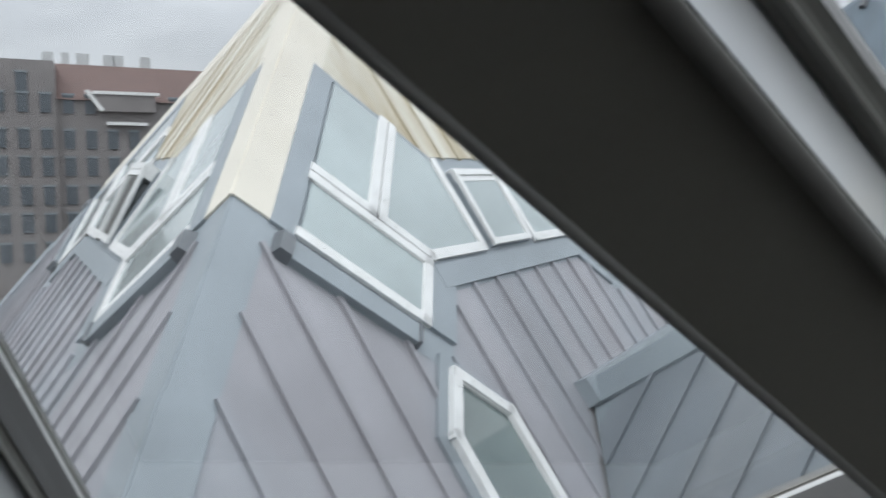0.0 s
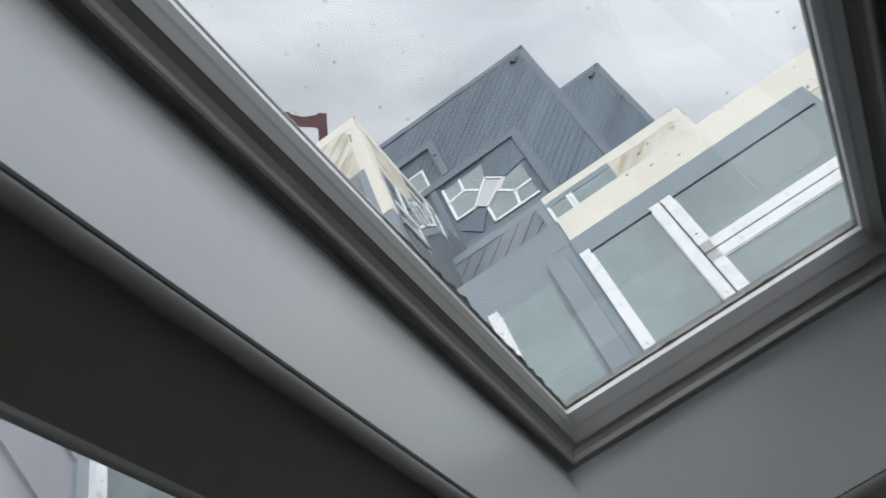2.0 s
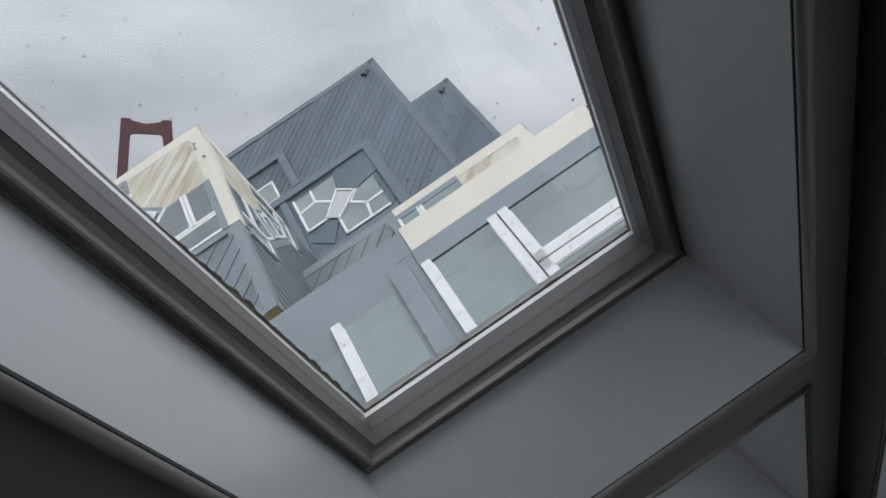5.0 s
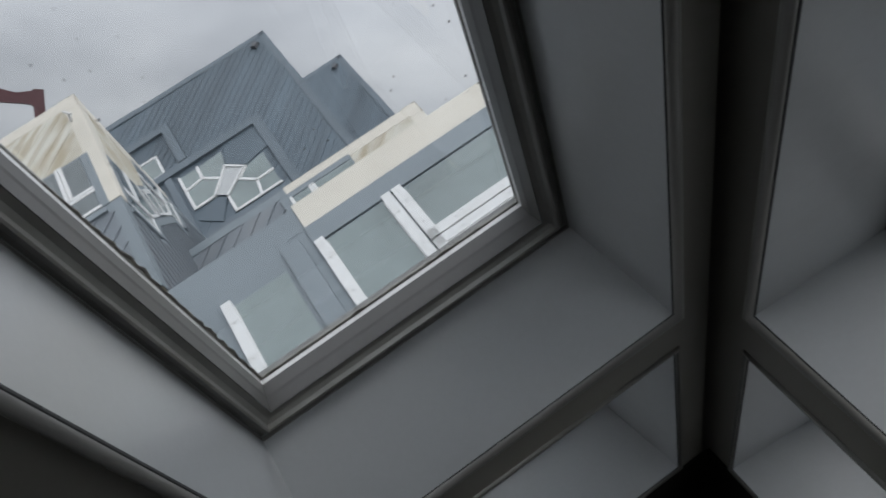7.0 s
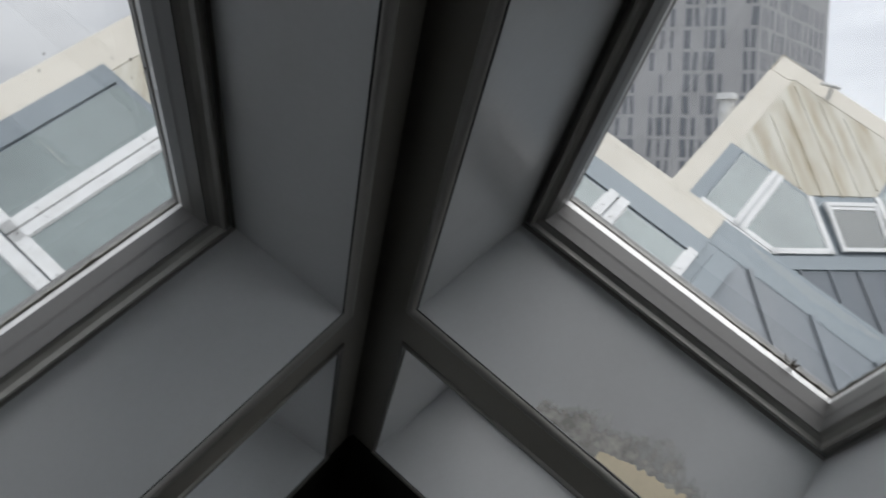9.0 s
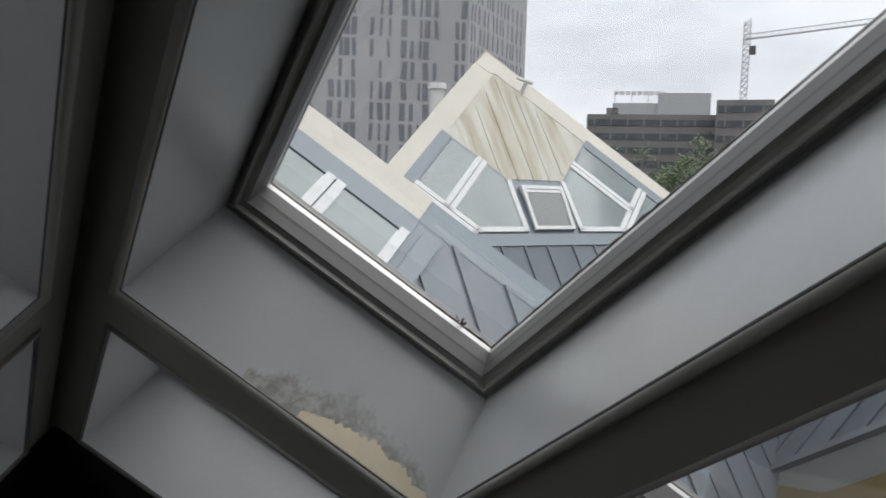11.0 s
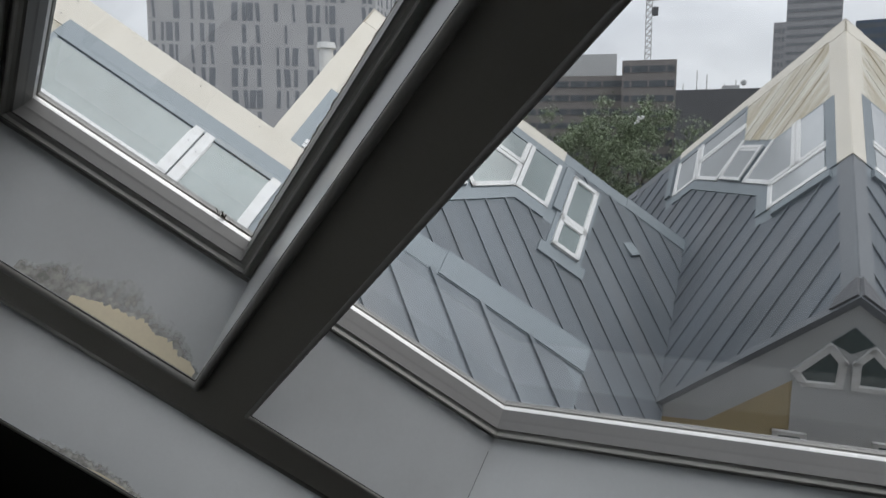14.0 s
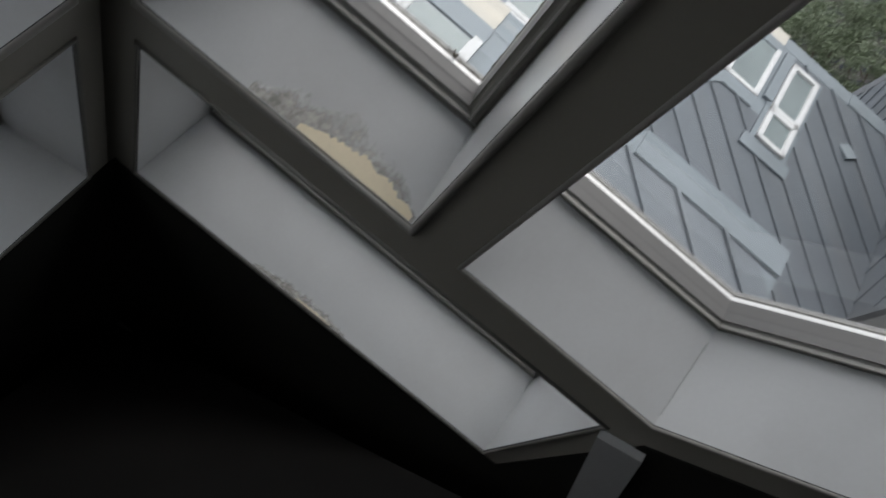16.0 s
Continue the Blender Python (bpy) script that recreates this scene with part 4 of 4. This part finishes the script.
prism(bm, face_fn(o6, E2, E3, E1), [(A - 0.28, -0.03), (A + 0.06, -0.03), (A + 0.06, 0.42), (A - 0.10, 0.30)], 0.03, 0.09)
part("ridge_hood", bm, OFFICE_DARK, n6, "dark zinc hood on the ridge end")


# pipe, hooks and small flaps on the roofs
o4 = lattice(1.5, -1.5, 0)
base = o4 + E2 * 1.75 + E1 * 0.35
pipe = empty("roof_pipe", base, "short white flue pipe with a cap on the roof", "pipe")
bm = bmesh.new()
tube(bm, base - Vector((0, 0, 0.2)), base + Vector((0, 0, 0.42)), 0.12, 0.12, 16)
part("flue", bm, WHITE, pipe)
bm = bmesh.new()
tube(bm, base + Vector((0, 0, 0.40)), base + Vector((0, 0, 0.50)), 0.165, 0.15, 16)
part("flue_cap", bm, WHITE, pipe)
for o in (o4, lattice(2, .5, -2.5), lattice(.5, .5, -1)):
    f = face_fn(o, E2, E3, E1)
    hook = empty("roof_hook", o, "white safety hook bolted near the apex", "hook", "roof hooks")
    bm = bmesh.new()
    tube(bm, f(0.30, 0.98, 0.02), f(0.24, 0.92, 0.22), 0.035, 0.035)
    part("stalk", bm, WHITE, hook)
    bm = bmesh.new()
    tube(bm, f(0.18, 1.03, 0.23), f(0.34, 0.75, 0.23), 0.035, 0.03)
    part("arm", bm, WHITE, hook)


def flap(house, fn, u, v, w=0.12, l=0.30):
    bm = bmesh.new()
    d = 0.7071
    c = [(u - w * d, v + w * d), (u + w * d, v - w * d), (u + (l + w) * d, v + (l - w) * d), (u + (l - w) * d, v + (l + w) * d)]
    a = [bm.verts.new(fn(*p, 0.01)) for p in c]
    b = [bm.verts.new(fn(*p, h)) for p, h in zip(c, (0.015, 0.015, 0.07, 0.07))]
    bm.faces.new(b)
    for i in range(4):
        j = (i + 1) % 4
        bm.faces.new((a[i], a[j], b[j], b[i]))
    part("roof_vent", bm, ZINC_TRIM, house)


flap(n4, face_fn(o4, E2, E3, E1), 1.10, 6.30)
flap(n0, face_fn(lattice(1, -.5, -.5), E1, E2, E3), 5.4, 3.0)

# ---------------------------------------------------------------- the two large dark cubes
BIG = 12.5


def apex_vent(house, at):
    """Small dark hood just under the tip of a large cube."""
    fn = face_fn(Vector(at), E2, E3, E1)
    bm = bmesh.new()
    prism(bm, fn, [(0.42, 0.62), (0.62, 0.42), (0.86, 0.66), (0.66, 0.86)], 0.0, 0.16, [(0.50, 0.64), (0.64, 0.50), (0.84, 0.70), (0.70, 0.84)])
    part("apex_hood", bm, OFFICE_DARK, house, "small dark hood")


def big_cube(at, label, windows):
    o = Vector(at)
    house = empty("large_cube_house", o, label, "house", "large dark cube houses")
    apex_vent(house, at)
    cube_body(house, o, ZINC_DARK, ZINC_DARK, BIG)
    fn = face_fn(o, E2, E3, E1)
    for e, ea, eb in ((E1, E2, E3), (E2, E3, E1), (E3, E1, E2)):
        ridge_caps(house, o, e, ea, eb, False, ZINC_MID, BIG)
    d = 0.011
    for side in (0, 1):
        for i in range(0, 30):
            k = 0.2 + i * 0.40
            bm = bmesh.new()
            rib = [(0.27 + d, 0.27 + k - d), (0.27 - d, 0.27 + k + d), (BIG - k - 0.02 - d, BIG - 0.02 + d), (BIG - k - 0.02 + d, BIG - 0.02 - d)]
            prism(bm, fn, mirror(rib) if side else rib, 0.0, 0.014)
            part("standing_seam", bm, ZINC_DARK, house, tidy=False)
    if not windows:
        return house
    sub = face_fn(o + E2 * 2.45 + E3 * 4.7, E2, E3, E1)
    for q in ([(-0.25, -0.25), (7.0, -0.25), (7.0, 0.12), (-0.25, 0.12)], [(-0.25, 0.12), (0.12, 0.12), (0.12, 6.5), (-0.25, 6.5)],
              [(3.75, 0.2), (4.05, 0.2), (4.05, 4.3), (3.75, 4.0)], [(0.2, 3.75), (0.2, 4.05), (4.3, 4.05), (4.0, 3.75)]):
        bm = bmesh.new()
        prism(bm, sub, q, 0.0, 0.13)
        part("band", bm, ZINC_MID, house)
    bm = bmesh.new()
    prism(bm, sub, [(0.12, 0.12), (1.55, 0.12), (1.55, 0.35), (1.75, 1.15), (1.15, 1.75), (0.35, 1.55), (0.12, 1.55)], 0.0, 0.04)
    part("panel", bm, ZINC_DARK, house)
    panes = (([(2.77, 1.12), (3.53, 1.24), (3.53, 2.30), (2.68, 2.30), (2.20, 1.66)], (0, 1, 2, 4)), ([(2.75, 0.45), (3.53, 0.45), (3.53, 1.20), (2.77, 1.12)], (1, 3)),
             ([(1.69, 0.40), (2.72, 0.45), (2.74, 1.12), (2.18, 1.62), (1.84, 1.22)], (3,)))
    for poly, bars in panes:
        for q in (poly, mirror(poly)):
            house_window(sub, q, house, 0.08, bars, width=0.10)
    house_window(sub, [(1.84, 1.26), (1.26, 1.84), (2.28, 2.66), (2.66, 2.28)], house, 0.14, (0, 1, 3), PALE, width=0.07)
    bm = bmesh.new()
    prism(bm, sub, [(2.70, 2.36), (2.36, 2.70), (2.9, 3.6), (3.6, 2.9)], 0.0, 0.05)
    part("panel", bm, ZINC_DARK, house)
    # small dormer window further along
    side = face_fn(o + E2 * 5.6 + E3 * 2.2, E2, E3, E1)
    for q in ([(-0.25, -0.25), (4.0, -0.25), (4.0, 0.10), (-0.25, 0.10)], [(-0.25, 0.10), (0.10, 0.10), (0.10, 2.2), (-0.25, 2.2)]):
        bm = bmesh.new()
        prism(bm, side, q, 0.0, 0.13)
        part("band", bm, ZINC_MID, house)
    house_window(side, [(0.75, 1.1), (1.9, 1.1), (1.9, 2.2), (0.75, 2.2)], house, 0.08)
    return house


big_cube((-18.3, 30.4, 26.4), "large tilted cube in dark grey zinc with white-barred windows", True)
big_cube((-19.0, 38.9, 27.0), "large tilted cube clad in dark grey zinc behind the other", False)


# ---------------------------------------------------------------- the town around
EYE = Vector((0, 1.5, 19.5))


def spot(azimuth, dist, z=0.0):
    a = radians(azimuth)
    return Vector((EYE.x - dist * math.sin(a), EYE.y + dist * math.cos(a), z))


def height(el, dist):
    return EYE.z + dist * math.tan(radians(el))


def facing(azimuth, dist):
    """A frame at the foot of a building: x to the viewer's right, y away, z up."""
    return Matrix.Translation(spot(azimuth, dist)) @ Matrix.Rotation(radians(azimuth), 4, "Z")


def block(name, m, x0, x1, y0, y1, z0, z1, mat, parent, label=""):
    bm = bmesh.new()
    box(bm, (x0, y0, z0), (x1, y1, z1), m)
    return part(name, bm, mat, parent, label)


def window_mesh(w, h, d=0.12):
    bm = bmesh.new()
    box(bm, (-w / 2, -d, 0), (w / 2, 0.0, h))
    me = bpy.data.meshes.new("window")
    finish(bm)
    bm.to_mesh(me)
    bm.free()
    return me


# brown brick apartment block with a red roof
m = facing(85, 85)
apt = empty("apartment_building", m.translation, "brown brick apartment building with a red tiled roof", "building")
deg = 85 * math.tan(radians(1))
X = lambda az: (85 - az) * deg
block("wall", m, X(100), X(86.6), 0, 14, 0, height(7.0, 85), BRICK, apt)
block("wall", m, X(86.6), X(72), 0.6, 14, 0, height(4.6, 85), BRICK, apt)
bm = bmesh.new()
zt, ze = height(7.2, 85), height(4.6, 85)
c = [(X(86.6), 0.3, ze), (X(72), 0.3, ze), (X(72), 12, ze), (X(86.6), 12, ze), (X(86.6), 4.5, zt), (X(72), 4.5, zt), (X(72), 9, zt), (X(86.6), 9, zt)]
vs = [bm.verts.new(m @ Vector(p)) for p in c]
for f in ((0, 1, 5, 4), (1, 2, 6, 5), (2, 3, 7, 6), (3, 0, 4, 7), (4, 5, 6, 7)):
    bm.faces.new([vs[i] for i in f])
part("roof", bm, ROOF_RED, apt, "red tiled roof")
for az_, w_ in ((87.1, 0.5), (86.0, 0.35), (84.9, 0.6), (83.2, 0.55), (82.6, 0.5), (80.8, 0.5)):
    block("chimney", m, X(az_) - w_, X(az_) + w_, 5, 6.2, zt - 1.5, zt + 1.2, PALE, apt)
block("dormer", m, X(84.2), X(80.5), -0.2, 3, height(3.9, 85), height(5.0, 85), BRICK, apt)
block("cornice", m, X(84.4), X(80.2), -0.35, 0.3, height(5.0, 85), height(5.2, 85), WHITE, apt)
block("cornice", m, X(83.6), X(81), -0.1, 0.8, height(3.0, 85), height(3.2, 85), WHITE, apt)
bm = bmesh.new()
box(bm, (-0.2, -0.4, -2.0), (0.2, 0.1, 0.4), m @ Matrix.Translation((X(84.6), 0, height(5.0, 85))) @ Matrix.Rotation(radians(-35), 4, "Y"))
part("gable_trim", bm, WHITE, apt)
wm = window_mesh(0.95, 1.75)
wl_m = window_mesh(1.15, 0.18, 0.16)
wm.materials.append(BAND)
wl_m.materials.append(ZINC_TRIM)
for i in range(14):
    az_ = 91.2 - i * 1.33
    for el in (5.6, 4.3, 2.0, 0.2, -1.7, -3.5, -5.4):
        if el > 4.4 and az_ < 86.6 or el > 3 and 80 < az_ < 84.3:
            continue
        if el > 4.4 and i % 2:
            continue
        yy = -0.02 if az_ > 86.6 else 0.58
        w_ = new("window", wm)
        w_.matrix_world = m @ Matrix.Translation((X(az_), yy, height(el, 85) - 0.9))
        w_.parent = apt
        l_ = new("lintel", wl_m)
        l_.matrix_world = m @ Matrix.Translation((X(az_), yy, height(el, 85) + 0.86))
        l_.parent = apt

# red bridge pylon far off
m = facing(48.1, 350)
pyl = empty("bridge_pylon", m.translation, "tall red steel bridge pylon far off", "pylon")
zt = height(6.4, 350)
for sx in (-1, 1):
    bm = bmesh.new()
    a_, b_ = Vector((sx * 7.9, 0, zt)), Vector((sx * 11.8, 0, 0))
    lo = [Vector((sx * 11.8 - 2.0, -2, 0)), Vector((sx * 11.8 + 2.0, -2, 0)), Vector((sx * 11.8 + 2.0, 2, 0)), Vector((sx * 11.8 - 2.0, 2, 0))]
    hi = [v_ + a_ - b_ for v_ in lo]
    vs = [bm.verts.new(m @ v_) for v_ in lo + hi]
    for f in ((0, 1, 5, 4), (1, 2, 6, 5), (2, 3, 7, 6), (3, 0, 4, 7), (4, 5, 6, 7)):
        bm.faces.new([vs[i] for i in f])
    part("leg", bm, STEEL_RED, pyl)
bm = bmesh.new()
c = [(-10.0, zt), (0, zt - 2.0), (10.0, zt), (9.5, zt - 8.5), (5.0, zt - 6.0), (-5.0, zt - 6.0), (-9.5, zt - 8.5)]
f_ = lambda u, v, h=0.0: m @ Vector((u, h, v))
prism(bm, f_, c, -2.2, 2.2)
part("crossbeam", bm, STEEL_RED, pyl)

# pale tower with uneven slot windows
rng = random.Random(4)
DT = 118
m = facing(-24, DT)
tower = empty("office_tower", m.translation, "pale grey tower with uneven narrow slot windows", "building")
deg = DT * math.tan(radians(1))
xr = DT * math.tan(radians(7.95))
xl = -DT * math.tan(radians(7.6))
bm = bmesh.new()
c = [(xl, 0), (xr, 0), (xr + 13.5, 22), (xl, 40)]
prism(bm, lambda u, v, h=0.0: m @ Vector((u, v, h)), c, 0, 78)
part("wall", bm, CONCRETE, tower, "pale grey facade panels")
slots_m = []
for w_ in (0.35, 0.55, 0.85, 1.05):
    for sk in (-0.08, 0.0, 0.07):
        bm = bmesh.new()
        c = [(-w_ / 2 - sk, 0), (w_ / 2 - sk, 0), (w_ / 2 + sk, 2.55), (-w_ / 2 + sk, 2.55)]
        prism(bm, lambda u, v, h=0.0: Vector((u, -h, v)), c, -0.02, 0.06)
        finish(bm)
        me = bpy.data.meshes.new("window")
        bm.to_mesh(me)
        bm.free()
        me.materials.append(SLOT)
        slots_m.append(me)
f0 = height(2.3, DT) - 1.3
cols = []
x_ = xl + 0.8
while x_ < xr - 0.6:
    for _ in range(rng.choice((3, 4, 4, 5))):
        if x_ < xr - 0.5:
            cols.append((x_, rng.choice((0, 3, 6, 9)) if rng.random() < 0.5 else 3))
        x_ += rng.choice((0.95, 1.2, 1.35))
    x_ += rng.choice((0.9, 1.4, 2.0))
side_m = m @ Matrix.Translation((xr, 0, 0)) @ Matrix.Rotation(math.atan2(22, 13.5), 4, "Z")
for fl in range(-1, 9):
    z_ = f0 + fl * 3.1
    for x_, wd in cols:
        if rng.random() < 0.14:
            continue
        w_ = new("window", slots_m[rng.choice((wd, wd, rng.choice((0, 3, 6)))) + rng.choice((0, 1, 1, 2))])
        w_.matrix_world = m @ Matrix.Translation((x_ + rng.uniform(-0.12, 0.12), -0.01, z_))
        w_.parent = tower
    x_ = 1.0
    while x_ < 24:
        w_ = new("window", slots_m[rng.choice((0, 1, 2, 4))])
        w_.matrix_world = side_m @ Matrix.Translation((x_, -0.01, z_))
        w_.parent = tower
        x_ += rng.choice((1.2, 1.6, 2.2))


def banded(label, az0, az1, dist, el, name="office_building", floors=8, depth=30, step=3.4, mat=OFFICE, band=BAND):
    """A slab with bands of windows."""
    mid = (az0 + az1) / 2
    mm = facing(mid, dist)
    half = dist * math.tan(radians(abs(az0 - az1) / 2))
    top = height(el, dist)
    ob = empty(name, mm.translation, label, "building")
    block("wall", mm, -half, half, 0, depth, 0, top, mat, ob)
    for i in range(floors):
        z1 = top - 1.3 - i * step
        bm = bmesh.new()
        box(bm, (-half + 0.4, -0.15, z1 - 1.5), (half - 0.4, 0.05, z1), mm)
        part("window_band", bm, band, ob)
        if dist < 260:
            for j in range(int(half * 2 / 4)):
                xx = -half + 2 + j * 4
                bm = bmesh.new()
                box(bm, (xx - 0.18, -0.22, z1 - 1.5), (xx + 0.18, -0.10, z1), mm)
                part("mullion", bm, mat, ob)
    return ob, mm, half, top


ob, mm, half, top = banded("dark brown office building with window bands and a roof sign", -40.7, -49.6, 200, 5.5)
block("roof_housing", mm, -half + 6.0, -half + 20, 4, 18, top, top + 3.2, PALE, ob)
block("roof_housing", mm, half - 14, half - 1.5, 3, 16, top, top + 5.6, PALE, ob, "pale roof housing")
block("roof_housing", mm, -half + 4.5, -half + 7.5, 4, 9, top, top + 2.0, OFFICE, ob)
sign = empty("roof_sign", mm.translation, "white roof sign on a steel frame, letters not readable", "sign")
for i in range(9):
    bm = bmesh.new()
    box(bm, (-half + 6.2 + i * 1.45, 4.2, top + 5.2), (-half + 7.3 + i * 1.45, 4.4, top + 6.2), mm)
    part("letter_bar", bm, WHITE, sign)
for i in range(4):
    bm = bmesh.new()
    box(bm, (-half + 6.4 + i * 4.1, 4.4, top + 3.2), (-half + 6.6 + i * 4.1, 4.6, top + 6.0), mm)
    part("post", bm, WHITE, sign)
bm = bmesh.new()
box(bm, (-half + 6.2, 4.4, top + 5.6), (-half + 19.0, 4.5, top + 5.75), mm)
part("rail", bm, WHITE, sign)
banded("dark brown office block with window bands", -49.5, -53.2, 190, 6.5, floors=9)
ob, mm, half, top = banded("dark flat-roofed building with roof antennas", -53.2, -61.5, 170, 4.4, floors=0, mat=OFFICE_DARK)
for i, (fx, hh) in enumerate(((0.05, 1.6), (0.16, 4.2), (0.24, 3.4), (0.38, 1.3), (0.47, 2.0))):
    bm = bmesh.new()
    xx = -half + 2 * half * fx
    tube(bm, mm @ Vector((xx, 3, top)), mm @ Vector((xx, 3, top + hh)), 0.12, 0.08, 6)
    part("antenna", bm, PALE, ob)
bm = bmesh.new()
dish = mm @ Vector((-half + 2 * half * 0.53, 3, top + 1.4))
tube(bm, dish, dish + (mm.to_3x3() @ Vector((0, -0.4, 0))), 0.6, 0.4, 14)
part("dish", bm, PALE, ob)
block("roof_equipment", mm, -half + 2 * half * 0.36, -half + 2 * half * 0.50, 3, 5, top, top + 0.9, PALE, ob)

ob, mm, half, top = banded("tall grey office tower far off", -60.0, -63.3, 420, 10.6, "office_tower", floors=16, step=4.0, mat=FAR_WALL, band=FAR_BAND)
block("wing", mm, -half - 5.5, -half, 0, 30, 0, height(8.6, 420), FAR_WALL, ob)
for i in range(9):
    for j in range(3):
        bm = bmesh.new()
        z1 = height(8.6, 420) - 3 - i * 4.0
        box(bm, (-half - 5.0 + j * 1.7, -0.15, z1 - 2.2), (-half - 4.0 + j * 1.7, 0.05, z1), mm)
        part("window", bm, FAR_BAND, ob)
banded("dark blue glass tower far off", -64.1, -70, 330, 8.4, "glass_tower", floors=14, step=3.8, mat=GLASS_BLUE)

# tower crane
m = facing(-51.2, 260)
crane = empty("tower_crane", m.translation, "pale lattice tower crane above the roofs", "crane")
zt = height(11.6, 260)
bm = bmesh.new()
for sx in (-0.9, 0.9):
    for sy in (-0.9, 0.9):
        box(bm, (sx - 0.13, sy - 0.13, 0), (sx + 0.13, sy + 0.13, zt), m)
z_ = 30.0
while z_ < zt:
    for sy in (-0.9, 0.9):
        tube(bm, m @ Vector((-0.9, sy, z_)), m @ Vector((0.9, sy, z_ + 1.9)), 0.09, 0.09, 5, False)
        tube(bm, m @ Vector((0.9, sy, z_)), m @ Vector((-0.9, sy, z_)), 0.08, 0.08, 5, False)
    z_ += 1.9
part("mast", bm, PALE, crane)
bm = bmesh.new()
for sy, sz in ((-0.7, 0), (0.7, 0), (0, 1.5)):
    tube(bm, m @ Vector((-1, sy, zt - 5.5 + sz)), m @ Vector((40, sy, zt - 1.5 + sz)), 0.14, 0.12, 5)
for i in range(20):
    xx = i * 2
    k = 1.9 + xx / 41 * 4
    tube(bm, m @ Vector((xx, -0.7, zt - 7.5 + k)), m @ Vector((xx + 1, 0, zt - 5.9 + k)), 0.07, 0.07, 4, False)
    tube(bm, m @ Vector((xx + 1, 0, zt - 5.9 + k)), m @ Vector((xx + 2, 0.7, zt - 7.3 + k)), 0.07, 0.07, 4, False)
part("jib", bm, PALE, crane)
bm = bmesh.new()
box(bm, (0.9, -1.2, zt - 10), (2.8, 1.2, zt - 7.6), m)
part("cab", bm, OFFICE_DARK, crane)


# ---------------------------------------------------------------- trees in the court
def tree(at, tall, spread, seed):
    rng = random.Random(seed)
    at = Vector(at)
    ob = empty("tree", at, "leafy green tree with a broad uneven crown", "tree", "trees behind the roofs")
    bm = bmesh.new()
    tube(bm, at, at + Vector((0, 0, tall * 0.45)), 0.38, 0.24, 10)
    limbs = []
    for i in range(11):
        a = rng.random() * 6.28
        z0 = tall * (0.28 + 0.3 * rng.random())
        r = spread * (0.45 + 0.45 * rng.random())
        end = at + Vector((r * math.cos(a), r * math.sin(a), min(tall * 0.95, z0 + tall * (0.15 + 0.35 * rng.random()))))
        tube(bm, at + Vector((0, 0, z0)), end, 0.13, 0.04, 6, False)
        limbs.append(end)
    limbs.append(at + Vector((0, 0, tall * 0.93)))
    part("trunk", bm, BARK, ob)
    verts, faces = [], []
    for end in limbs:
        for _ in range(10):
            c = end + Vector((rng.gauss(0, spread * 0.17), rng.gauss(0, spread * 0.17), rng.gauss(0, tall * 0.055)))
            rad = spread * (0.14 + 0.16 * rng.random())
            for _ in range(150):
                d = Vector((rng.gauss(0, 1), rng.gauss(0, 1), rng.gauss(0, 0.8))).normalized()
                p = c + d * rad * (0.25 + 0.85 * rng.random())
                nrm = (d + Vector((rng.gauss(0, .6), rng.gauss(0, .6), rng.gauss(0.3, .6)))).normalized()
                t1 = nrm.orthogonal().normalized()
                t2 = nrm.cross(t1)
                s_ = 0.07 + 0.09 * rng.random()
                i0 = len(verts)
                verts += [p + t1 * s_, p + t2 * s_ * 0.6, p - t1 * s_, p - t2 * s_ * 0.6]
                faces.append((i0, i0 + 1, i0 + 2, i0 + 3))
    me = bpy.data.meshes.new("crown")
    me.from_pydata(verts, [], faces)
    me.materials.append(LEAF)
    crown = new("crown", me)
    crown.parent = ob
    tagged(crown, kind="stuff")


for az_, d_, el_, sp, sd in ((-43.0, 58, 0.6, 4.0, 1), (-46.3, 62, 1.8, 4.6, 2), (-50.0, 66, 2.0, 4.8, 3), (-53.8, 60, 0.3, 4.2, 4)):
    tree(spot(az_, d_), height(el_, d_), sp, sd)
